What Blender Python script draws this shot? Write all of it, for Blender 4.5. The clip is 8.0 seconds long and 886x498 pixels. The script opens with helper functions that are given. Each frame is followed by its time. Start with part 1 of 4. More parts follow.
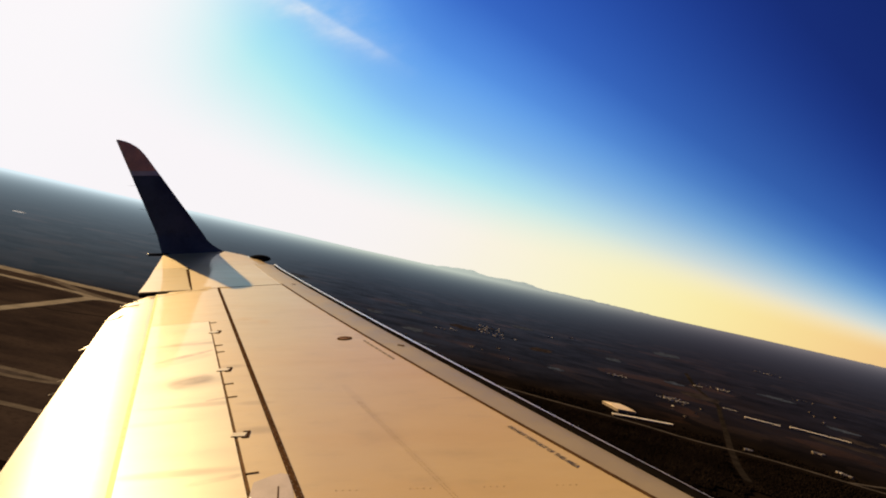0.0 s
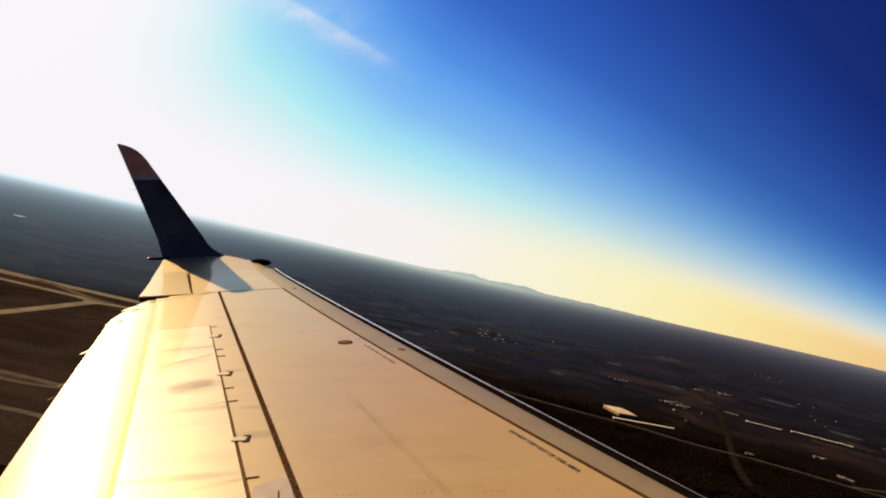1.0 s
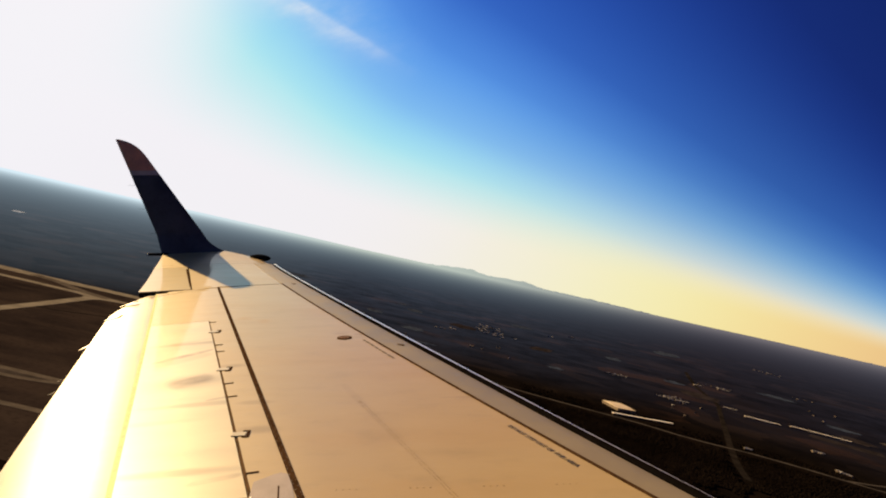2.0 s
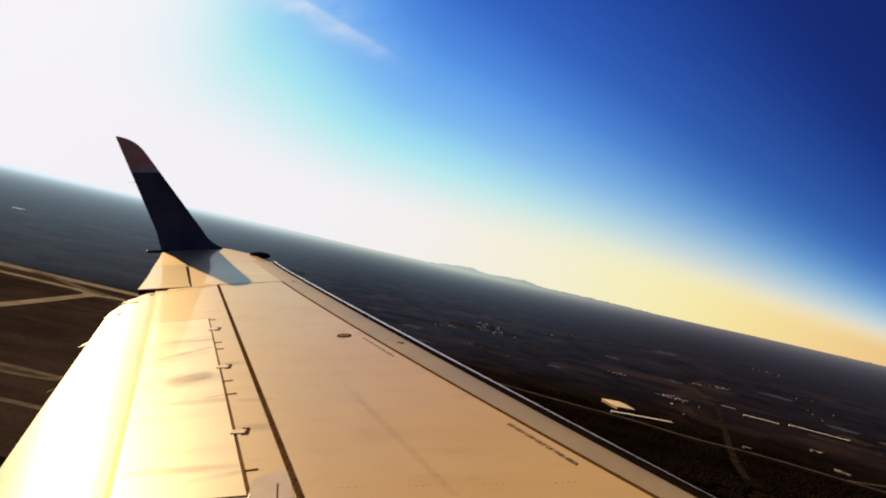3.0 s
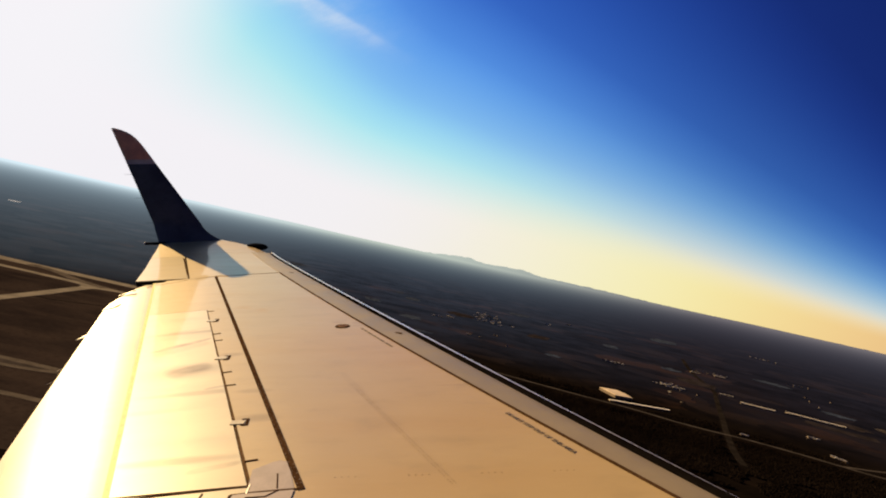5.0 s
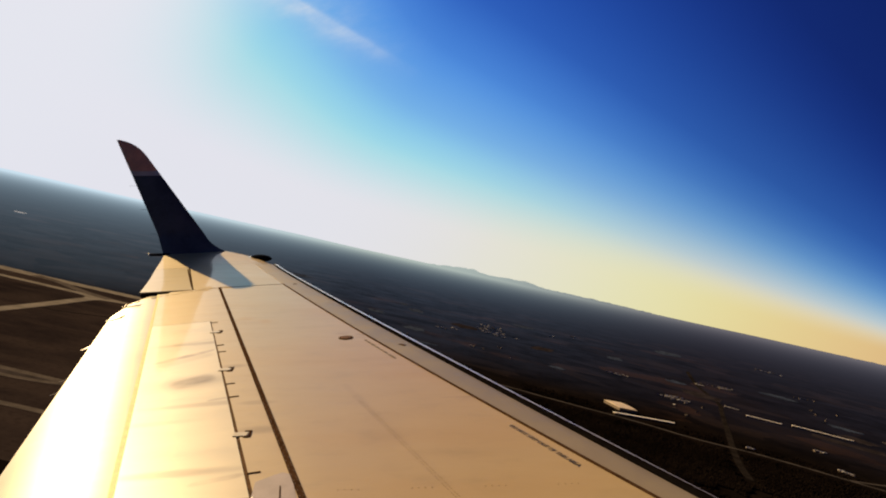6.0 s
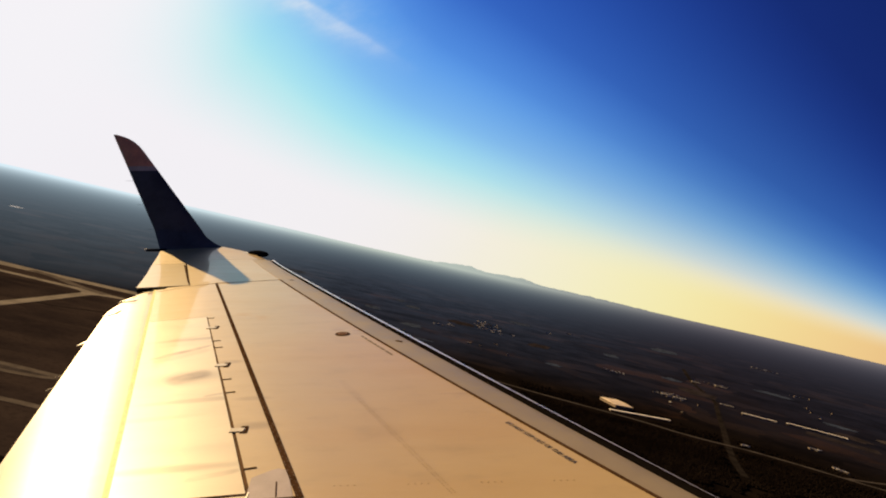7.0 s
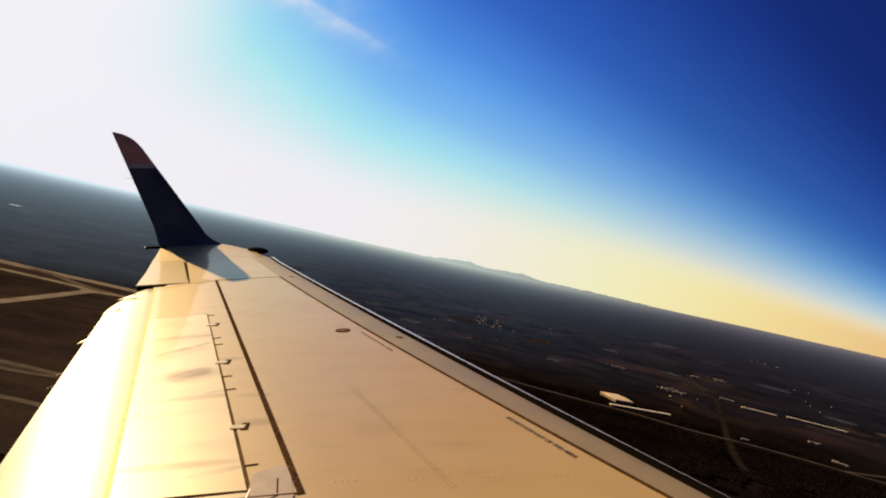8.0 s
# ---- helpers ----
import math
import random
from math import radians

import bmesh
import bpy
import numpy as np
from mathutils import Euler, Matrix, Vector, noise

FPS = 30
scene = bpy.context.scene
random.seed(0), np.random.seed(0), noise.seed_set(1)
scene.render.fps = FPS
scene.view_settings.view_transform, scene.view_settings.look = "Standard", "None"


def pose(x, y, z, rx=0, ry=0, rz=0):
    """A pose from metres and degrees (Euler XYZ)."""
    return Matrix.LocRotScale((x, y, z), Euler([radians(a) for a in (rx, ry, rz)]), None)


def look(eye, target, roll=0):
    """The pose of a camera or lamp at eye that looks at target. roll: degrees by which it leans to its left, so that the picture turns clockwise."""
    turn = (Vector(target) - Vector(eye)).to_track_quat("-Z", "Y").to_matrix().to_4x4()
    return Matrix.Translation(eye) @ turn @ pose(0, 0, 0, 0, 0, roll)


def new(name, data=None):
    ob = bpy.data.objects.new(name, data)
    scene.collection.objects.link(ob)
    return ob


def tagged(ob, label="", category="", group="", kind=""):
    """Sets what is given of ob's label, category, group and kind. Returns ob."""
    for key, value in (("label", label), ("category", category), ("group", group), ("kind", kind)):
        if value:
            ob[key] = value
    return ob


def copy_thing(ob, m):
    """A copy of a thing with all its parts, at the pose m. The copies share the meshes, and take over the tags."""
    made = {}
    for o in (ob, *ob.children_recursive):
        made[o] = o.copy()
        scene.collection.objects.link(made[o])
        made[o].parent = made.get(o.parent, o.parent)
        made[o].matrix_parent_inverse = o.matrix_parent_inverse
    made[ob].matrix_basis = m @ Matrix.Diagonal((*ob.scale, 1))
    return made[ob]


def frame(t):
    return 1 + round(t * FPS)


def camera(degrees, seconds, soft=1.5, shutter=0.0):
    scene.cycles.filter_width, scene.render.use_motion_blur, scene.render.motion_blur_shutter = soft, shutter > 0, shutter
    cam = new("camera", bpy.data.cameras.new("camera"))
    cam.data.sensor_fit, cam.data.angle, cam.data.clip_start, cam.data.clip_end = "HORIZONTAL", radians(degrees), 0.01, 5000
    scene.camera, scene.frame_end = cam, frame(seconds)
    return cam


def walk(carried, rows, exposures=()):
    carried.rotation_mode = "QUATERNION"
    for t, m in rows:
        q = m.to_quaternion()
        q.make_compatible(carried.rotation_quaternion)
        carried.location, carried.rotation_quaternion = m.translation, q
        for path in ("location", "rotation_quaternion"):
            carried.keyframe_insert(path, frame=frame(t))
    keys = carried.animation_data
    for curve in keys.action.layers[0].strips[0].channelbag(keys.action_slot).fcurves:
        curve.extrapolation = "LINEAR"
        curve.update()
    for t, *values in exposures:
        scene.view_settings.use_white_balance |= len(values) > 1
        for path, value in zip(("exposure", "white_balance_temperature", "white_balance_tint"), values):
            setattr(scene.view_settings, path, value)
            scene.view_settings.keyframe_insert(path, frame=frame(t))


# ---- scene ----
EXPOSURE, SKY, HAZE_GLOW = 1.66, 0.0173, 0.31
ALT = 280.0
REF = look((0, 0, ALT), (0, 100, ALT + 100 * math.tan(radians(1.35))), 12.86)
cam = camera(68.2, 8.0, soft=2.0)
TURNS = [
    (0.0, 0.43, 0.13, -0.13), (0.1, 0.83, 0.01, 0.00), (0.2, 0.84, 0.07, 0.14), (0.3, 0.28, -0.03, 0.27),
    (0.4, -0.33, -0.05, 0.41), (0.5, -0.89, -0.14, 0.55), (0.6, -0.57, -0.15, 0.40), (0.7, 0.75, 0.10, 0.26),
    (0.8, 1.12, 0.02, 0.11), (0.9, 1.33, 0.23, -0.03), (1.0, 0.77, 0.18, -0.17), (1.1, -0.01, 0.21, -0.19),
    (1.2, -0.61, 0.25, -0.21), (1.3, -0.62, 0.34, -0.23), (1.4, 0.48, 0.39, -0.24), (1.5, 0.38, 0.25, -0.26),
    (1.6, -0.03, 0.14, -0.24), (1.7, 0.07, 0.21, -0.22), (2.8, 0.58, -0.17, -0.04), (2.9, 0.43, -0.04, -0.02),
    (3.0, 0.21, 0.10, -0.01), (3.1, 0.28, 0.05, 0.00), (3.2, 0.18, 0.13, 0.00), (3.3, 0.00, 0.02, 0.00),
    (3.4, -0.24, -0.04, 0.00), (3.5, 0.00, 0.00, 0.00), (3.6, 0.78, -0.18, -0.03), (3.7, 0.81, -0.10, -0.06),
    (3.8, 0.36, -0.15, -0.09), (3.9, 0.58, -0.04, -0.12), (4.0, 0.20, -0.09, -0.15), (4.1, 0.18, -0.17, -0.16),
    (4.2, 0.23, -0.37, -0.18), (4.3, 0.42, -0.30, -0.19), (4.4, 0.20, -0.16, -0.21), (4.5, 0.34, -0.33, -0.22),
    (4.6, -0.16, -0.29, -0.27), (4.7, -0.86, -0.21, -0.33), (5.8, 0.27, 0.13, -0.19), (5.9, -0.08, 0.14, -0.25),
    (6.0, 0.36, 0.22, -0.30), (6.1, 1.45, 0.34, -0.28), (6.2, 1.31, 0.30, -0.27), (6.3, 0.87, 0.25, -0.27),
    (6.4, 0.01, 0.10, -0.26), (6.5, -0.16, -0.01, -0.25), (6.6, -0.26, 0.11, -0.21), (6.8, 0.03, 0.12, -0.12),
    (6.9, 0.06, 0.03, -0.08), (7.0, 0.07, -0.03, -0.03), (7.1, 0.44, -0.03, -0.10), (7.2, -0.97, -0.36, -0.17),
    (7.4, -0.11, 0.03, -0.32), (7.5, 0.16, -0.03, -0.39), (7.6, 0.10, 0.07, -0.38), (7.8, 0.25, 0.10, -0.37),
    (8.0, -0.29, -0.06, -0.35)]
LIGHTING = [(0.0, 0.05, 6600), (0.5, 0.05, 6550), (1.0, 0.04, 6550), (1.5, -0.04, 6450), (1.7, 0.0, 6500), (2.8, -0.07, 6400), (3.1, 0.02, 6500), (3.5, 0.0, 6500), (4.0, 0.04, 6550),
            (4.5, 0.05, 6550), (5.8, -0.18, 6250), (6.0, -0.20, 6200), (6.5, 0.0, 6500), (7.0, -0.02, 6500), (7.5, -0.20, 6200), (8.0, -0.04, 6400)]
walk(cam, [(t, REF @ pose(0, 0, 0, a, b, c)) for t, a, b, c in TURNS], exposures=[(t, EXPOSURE + stops, kelvin, 10) for t, stops, kelvin in LIGHTING])

# the wing's own axes: x forward, y outboard, z up; the window seat is 1.2 m above the wing plane
WING = REF @ pose(0, 0, 1.2, 83.3, 0, 0).inverted()

# ---- sun and sky ----
SUN = (WING.to_3x3() @ Vector((-2.47, 2.89, 1.58))).normalized()
# the middle of the bright haze round the sun
HALO = (WING.to_3x3() @ Vector((-2.47, 2.89, 1.75))).normalized()
sun = new("sun", bpy.data.lights.new("sun", "SUN"))
sun.data.energy, sun.data.angle, sun.data.color = 5.0, radians(0.6), (1.0, 0.66, 0.28)
sun.matrix_world = look(SUN * 3000, (0, 0, 0))

STREAK = ((-0.3031, 0.8996, 0.3144), (-0.1281, 0.9541, 0.2706))


class Nodes:
    """Short hand for node trees."""

    def __init__(self, tree):
        self.t = tree
        tree.nodes.clear()

    def add(self, kind):
        return self.t.nodes.new(kind)

    def put(self, value, socket):
        if isinstance(value, bpy.types.NodeSocket):
            self.t.links.new(value, socket)
        elif value is not None:
            if hasattr(socket.default_value, "__len__") and not isinstance(value, (int, float)):
                v = tuple(value)
                socket.default_value = v + (1.0,) if len(socket.default_value) == 4 and len(v) == 3 else v
            else:
                socket.default_value = value

    def math(self, op, a, b=None, c=None, clamp=False):
        n = self.add("ShaderNodeMath")
        n.operation, n.use_clamp = op, clamp
        for i, v in enumerate((a, b, c)):
            self.put(v, n.inputs[i])
        return n.outputs[0]

    def vmath(self, op, a, b=None):
        n = self.add("ShaderNodeVectorMath")
        n.operation = op
        self.put(a, n.inputs[0])
        self.put(b, n.inputs[1])
        return n.outputs["Value"] if op in ("DOT_PRODUCT", "LENGTH", "DISTANCE") else n.outputs[0]

    def mix(self, f, a, b, blend="MIX"):
        n = self.add("ShaderNodeMix")
        n.data_type, n.blend_type = "RGBA", blend
        self.put(f, n.inputs[0])
        self.put(a, n.inputs[6])
        self.put(b, n.inputs[7])
        return n.outputs[2]

    def joined(self, x):
        n = self.add("ShaderNodeCombineXYZ")
        for i in range(3):
            self.put(x, n.inputs[i])
        return n.outputs[0]

    def ramp(self, x, lo, hi, a=0.0, b=1.0, smooth=True):
        n = self.add("ShaderNodeMapRange")
        n.interpolation_type = "SMOOTHSTEP" if smooth else "LINEAR"
        for v, i in zip((x, lo, hi, a, b), range(5)):
            self.put(v, n.inputs[i])
        return n.outputs[0]

    def noise(self, vec, scale, detail=4.0, rough=0.55):
        n = self.add("ShaderNodeTexNoise")
        self.put(vec, n.inputs["Vector"])
        n.inputs["Scale"].default_value, n.inputs["Detail"].default_value, n.inputs["Roughness"].default_value = scale, detail, rough
        return n.outputs[0]

    def coords(self, which="Object", scale=None):
        o = self.add("ShaderNodeTexCoord").outputs[which]
        return self.vmath("MULTIPLY", o, scale) if scale else o


def ramp_of(n, x, stops, reach):
    """A colour ramp from rows of place, red, green, blue (0 to 255)."""
    node = n.add("ShaderNodeValToRGB")
    n.put(x, node.inputs[0])
    node.color_ramp.interpolation = "B_SPLINE"
    el = node.color_ramp.elements
    el.remove(el[1])
    for i, (place, *rgb) in enumerate(stops):
        e = el.new(place / reach) if i else el[0]
        e.color = [((c / 255 + 0.055) / 1.055) ** 2.4 for c in rgb] + [1]
    return node.outputs[0]


def build_world():
    world = bpy.data.worlds.new("sky")
    scene.world = world
    world.use_nodes = True
    n = Nodes(world.node_tree)
    sky = n.add("ShaderNodeTexSky")
    sky.sky_type, sky.sun_disc = "NISHITA", False
    sky.sun_elevation, sky.sun_rotation = math.asin(SUN.z), math.atan2(SUN.x, SUN.y)
    sky.air_density, sky.dust_density, sky.ozone_density, sky.altitude = 1.0, 2.5, 3.0, ALT
    way = n.coords("Generated")
    up = n.add("ShaderNodeSeparateXYZ")
    n.put(way, up.inputs[0])
    gam = n.add("ShaderNodeGamma")
    gam.inputs[1].default_value = 2.2
    n.put(sky.outputs[0], gam.inputs[0])
    clear = n.mix(1.0, gam.outputs[0], (SKY, SKY, SKY), "MULTIPLY")
    # haze: a bright layer on the horizon, deeper towards the sun, yellow to orange away from it
    z = up.outputs[2]
    near = n.vmath("DOT_PRODUCT", way, tuple(HALO))
    depth = n.math("ADD", n.math("MULTIPLY", n.math("MAXIMUM", near, 0.1), 0.154), 0.0195)
    depth = n.math("ADD", depth, n.math("MULTIPLY", n.math("POWER", n.math("MAXIMUM", n.math("SUBTRACT", near, 0.75), 0.0), 2.0), 2.7))
    q = n.math("DIVIDE", n.math("MAXIMUM", z, 0.0), depth)
    air = ramp_of(n, n.math("DIVIDE", q, 8.0), ((0.0, 196, 242, 240), (1.1, 182, 238, 242), (1.4, 152, 216, 245), (1.65, 128, 188, 243), (2.0, 104, 167, 239), (2.3, 84, 146, 231),
                                               (2.9, 48, 97, 196), (4.0, 30, 63, 154), (5.0, 22, 46, 126), (8.0, 15, 30, 92)), 8.0)
    dull = ramp_of(n, n.math("DIVIDE", q, 8.0), ((0.0, 246, 236, 190), (0.8, 240, 233, 208), (1.1, 214, 221, 216), (1.4, 176, 203, 218), (1.7, 134, 178, 216), (2.0, 102, 153, 208),
                                                (2.4, 68, 118, 190), (2.9, 50, 95, 174), (4.0, 30, 60, 140), (5.0, 22, 43, 114), (8.0, 16, 32, 92)), 8.0)
    air = n.mix(n.ramp(near, 0.3, 0.78), dull, air)
    band = ramp_of(n, n.math("MAXIMUM", near, 0.0), ((0.0, 222, 172, 122), (0.17, 246, 207, 142), (0.37, 249, 243, 172), (0.6, 246, 240, 230), (0.75, 246, 243, 247), (1.0, 247, 244, 249)), 1.0)
    haze = n.mix(n.ramp(q, 0.45, 1.25), band, air)
    haze = n.mix(n.ramp(near, 0.88, 0.96), haze, (0.94, 0.92, 0.955))
    # one thin streak of ice cloud
    one, two = Vector(STREAK[0]), Vector(STREAK[1])
    across = one.cross(two).normalized()
    along = (two - one).normalized()
    a0, a1 = along.dot(one), along.dot(two)
    run = n.vmath("DOT_PRODUCT", way, tuple(along))
    soft = n.noise(way, 9.0, 5)
    wisp = n.noise(n.vmath("ADD", n.vmath("MULTIPLY", way, (14.0, 14.0, 14.0)), n.vmath("MULTIPLY", n.joined(run), (-9.0, -9.0, -9.0))), 1.6, 6, 0.65)
    off = n.math("ADD", n.vmath("DOT_PRODUCT", way, tuple(across)), n.math("MULTIPLY", n.math("SUBTRACT", soft, 0.5), 0.007))
    off = n.math("ADD", off, 0.011)
    breadth = n.math("ADD", 0.0055, n.math("MULTIPLY", n.ramp(off, -0.002, 0.003), n.ramp(run, a0, a1 + 0.03, 0.020, 0.0065, False)))
    line = n.math("POWER", 2.718, n.math("MULTIPLY", n.math("POWER", n.math("DIVIDE", off, breadth), 2.0), -1.0))
    line = n.math("MULTIPLY", line, n.ramp(run, a1 + 0.05, a0 + 0.02))
    line = n.math("MULTIPLY", line, n.ramp(wisp, 0.25, 0.75, 0.45, 1.15))
    veil = n.math("POWER", 2.718, n.math("MULTIPLY", n.math("POWER", n.math("DIVIDE", n.math("ADD", off, 0.012), 0.042), 2.0), -1.0))
    veil = n.math("MULTIPLY", n.math("MULTIPLY", veil, n.ramp(run, a1 + 0.06, a0)), n.ramp(wisp, 0.3, 0.8, 0.0, 0.22))
    haze = n.mix(n.math("ADD", n.math("MULTIPLY", line, 0.46), veil), haze, (0.86, 0.88, 0.90))
    bg = n.add("ShaderNodeBackground")
    n.put(n.mix(n.ramp(z, 0.5, 0.85), haze, clear), bg.inputs[0])
    bg.inputs[1].default_value = 0.31
    n.put(bg.outputs[0], n.add("ShaderNodeOutputWorld").inputs[0])


build_world()


# ---- materials ----
def material(name, build):
    m = bpy.data.materials.new(name)
    m.use_nodes = True
    n = Nodes(m.node_tree)
    bsdf = n.add("ShaderNodeBsdfPrincipled")
    n.put(bsdf.outputs[0], n.add("ShaderNodeOutputMaterial").inputs[0])
    build(n, bsdf.inputs)
    return m


def bump(n, height, strength, distance):
    b = n.add("ShaderNodeBump")
    n.put(height, b.inputs["Height"])
    b.inputs["Strength"].default_value, b.inputs["Distance"].default_value = strength, distance
    return b.outputs[0]


def painted(base, rough=0.34, coat=0.5, wear=0.12, stains=(), spec=0.25, scuffs=()):
    """Aircraft paint with grime drawn out along the airflow, and soft stains at given places."""
    def build(n, s):
        s["Specular IOR Level"].default_value = spec
        co = n.coords()
        broad = n.noise(n.vmath("MULTIPLY", co, (0.35, 1.0, 1.0)), 1.6, 5)
        streak = n.noise(n.vmath("MULTIPLY", co, (0.9, 6.0, 4.0)), 1.5, 5, 0.65)
        fine = n.noise(co, 90.0, 3)
        smoke = n.noise(n.vmath("MULTIPLY", co, (0.8, 1.4, 1.0)), 4.5, 6, 0.6)
        dark = [c * 0.72 for c in base]
        warm = (base[0] * 0.93, base[1] * 0.84, base[2] * 0.72)
        col = n.mix(n.ramp(broad, 0.38, 0.7, 0.0, wear * 3), base, warm)
        col = n.mix(n.ramp(streak, 0.5, 0.85, 0.0, wear * 0.9), col, dark)
        col = n.mix(n.ramp(smoke, 0.48, 0.78, 0.0, wear * 2.6), col, dark)
        col = n.mix(n.ramp(smoke, 0.46, 0.22, 0.0, 0.35), col, [min(1, c * 1.13) for c in base])
        col = n.mix(n.math("MULTIPLY", fine, 0.10), col, dark)
        dull = 0.0
        for (x, y, rx, ry, amount) in stains:
            d = n.vmath("LENGTH", n.vmath("MULTIPLY", n.vmath("SUBTRACT", co, (x, y, 0)), (1 / rx, 1 / ry, 0)))
            d = n.math("ADD", d, n.math("MULTIPLY", n.math("SUBTRACT", streak, 0.5), 0.5))
            mark = n.ramp(d, 1.15, 0.3, 0.0, amount)
            dull = n.math("ADD", dull, mark)
            col = n.mix(mark, col, (0.075, 0.052, 0.040))
        for (x0, y0, x1, y1, wide, amount) in scuffs:
            d = Vector((x1 - x0, y1 - y0, 0)) / 2
            rel = n.vmath("SUBTRACT", co, ((x0 + x1) / 2, (y0 + y1) / 2, 0))
            along = n.math("DIVIDE", n.vmath("DOT_PRODUCT", rel, tuple(d.normalized())), d.length)
            over = n.math("DIVIDE", n.vmath("DOT_PRODUCT", rel, (-d.normalized().y, d.normalized().x, 0)), wide)
            far = n.math("ADD", n.math("POWER", n.math("ABSOLUTE", along), 6.0), n.math("MULTIPLY", over, over))
            mark = n.math("MULTIPLY", n.ramp(far, 1.0, 0.1, 0.0, amount), n.ramp(smoke, 0.3, 0.6, 0.3, 1.0))
            dull = n.math("ADD", dull, n.math("MULTIPLY", mark, 0.8))
            col = n.mix(mark, col, (0.085, 0.055, 0.042))
        n.put(col, s["Base Color"])
        n.put(n.math("ADD", n.math("MULTIPLY", n.math("ADD", broad, streak), 0.14), rough - 0.13), s["Roughness"])
        n.put(n.math("MULTIPLY", n.math("SUBTRACT", 1.0, dull, clamp=True), spec), s["Specular IOR Level"])
        s["Coat Weight"].default_value, s["Coat Roughness"].default_value = coat, 0.06
        n.put(bump(n, n.math("ADD", broad, n.math("MULTIPLY", fine, 0.02)), 0.12, 0.02), s["Normal"])
    return build


def plain(base, rough=0.6, metal=0.0, vary=0.25, scale=8.0, where="Object", spec=0.5):
    def build(n, s):
        co = n.coords(where)
        a, b = n.noise(co, scale, 5), n.noise(co, scale * 9, 3)
        f = n.math("ADD", n.math("MULTIPLY", a, 0.7), n.math("MULTIPLY", b, 0.3))
        n.put(n.mix(n.ramp(f, 0.3, 0.7), [c * (1 - vary) for c in base], [min(1, c * (1 + vary)) for c in base]), s["Base Color"])
        n.put(n.ramp(f, 0.2, 0.8, max(0.03, rough - 0.08), min(1, rough + 0.08)), s["Roughness"])
        s["Metallic"].default_value = metal
        s["Specular IOR Level"].default_value = spec
    return build


SMEARS = [(-0.90, 3.02, 0.14, 0.06, 0.35), (-1.36, 4.09, 0.10, 0.05, 0.3), (-1.02, 3.40, 0.12, 0.04, 0.25), (-0.30, 3.02, 0.16, 0.30, 0.05), (0.25, 3.6, 0.25, 0.12, 0.05),
          (-0.62, 5.1, 0.22, 0.10, 0.06), (0.1, 2.75, 0.35, 0.06, 0.06), (-1.0, 5.6, 0.4, 0.10, 0.06), (-0.80, 4.93, 0.07, 0.03, 0.22)]
STAINS = [(-1.54, 3.82, 0.36, 0.20, 0.20), (-1.53, 3.83, 0.23, 0.14, 0.36), (-1.75, 4.72, 0.5, 0.05, 0.5),
          (-1.32, 3.42, 0.45, 0.045, 0.4), (-1.15, 2.62, 0.35, 0.045, 0.45), (-1.5, 3.2, 0.3, 0.04, 0.25)]
SCUFFS = [(-0.60, 3.72, 0.04, 2.36, 0.035, 0.07), (-0.60, 3.72, -0.38, 3.24, 0.03, 0.06), (-0.05, 3.46, 0.42, 3.50, 0.02, 0.16), (-0.70, 4.92, -0.62, 4.90, 0.02, 0.3), (-0.9, 6.0, -0.4, 5.9, 0.05, 0.08)]
M_SKIN = material("wing_paint", painted((0.266, 0.205, 0.109), 0.46, 0.40, 0.17, stains=SMEARS, spec=0.13, scuffs=SCUFFS))
M_FLAP = material("flap_paint", painted((0.218, 0.182, 0.112), 0.42, 0.45, 0.1, (), 0.165))
GRIME = [(-1.64, 3.75, -1.42, 3.92, 0.12, 0.40), (-1.98, 4.27, -1.62, 4.53, 0.045, 0.85), (-1.93, 4.20, -1.60, 4.43, 0.09, 0.28), (-2.05, 4.75, -1.73, 4.82, 0.04, 0.3), (-1.32, 3.47, -1.18, 3.51, 0.022, 0.4), (-1.05, 2.50, -0.82, 2.56, 0.03, 0.4)]
M_SPOILER = material("spoiler_paint", painted((0.218, 0.182, 0.112), 0.42, 0.45, 0.16, STAINS, 0.36, GRIME))
M_NAVY = material("navy_paint", plain((0.052, 0.052, 0.060), 0.45, 0, 0.3, 3, spec=0.2))
M_RED = material("red_paint", plain((0.66, 0.27, 0.14), 0.5, 0, 0.25, 3))
M_CREAM = material("cream_stripe", plain((0.42, 0.33, 0.28), 0.5, 0, 0.25, 3))
M_METAL = material("bare_aluminium", plain((0.82, 0.78, 0.72), 0.30, 0.75, 0.1, 3))
M_DULL = material("dull_grey_metal", plain((0.142, 0.121, 0.090), 0.45, 0.0, 0.10, 3, spec=0.26))
M_SEAL = material("dark_sealant", plain((0.038, 0.021, 0.012), 0.95, 0, 0.4, 14, spec=0.0))
M_GAP = material("dark_gap", plain((0.012, 0.010, 0.009), 0.95, 0, 0.3, 6, spec=0.0))
M_WHITECAP = material("white_cap", plain((0.7, 0.68, 0.64), 0.5, 0, 0.1, 20))
M_YELLOW = material("yellowed_strip", plain((0.36, 0.33, 0.11), 0.5, 0, 0.2, 20, spec=0.13))
M_GREY = material("grey_primer", plain((0.150, 0.132, 0.172), 0.6, 0, 0.15, 10, spec=0.2))
M_FAINT = material("worn_seam", plain((0.178, 0.134, 0.074), 0.6, 0, 0.15, 5, spec=0.13))
M_WORN = material("worn_stencil", plain((0.065, 0.046, 0.030), 0.6, 0, 0.3, 40, spec=0.1))
M_INK = material("black_stencil", plain((0.03, 0.025, 0.02), 0.5, 0, 0.3, 20))
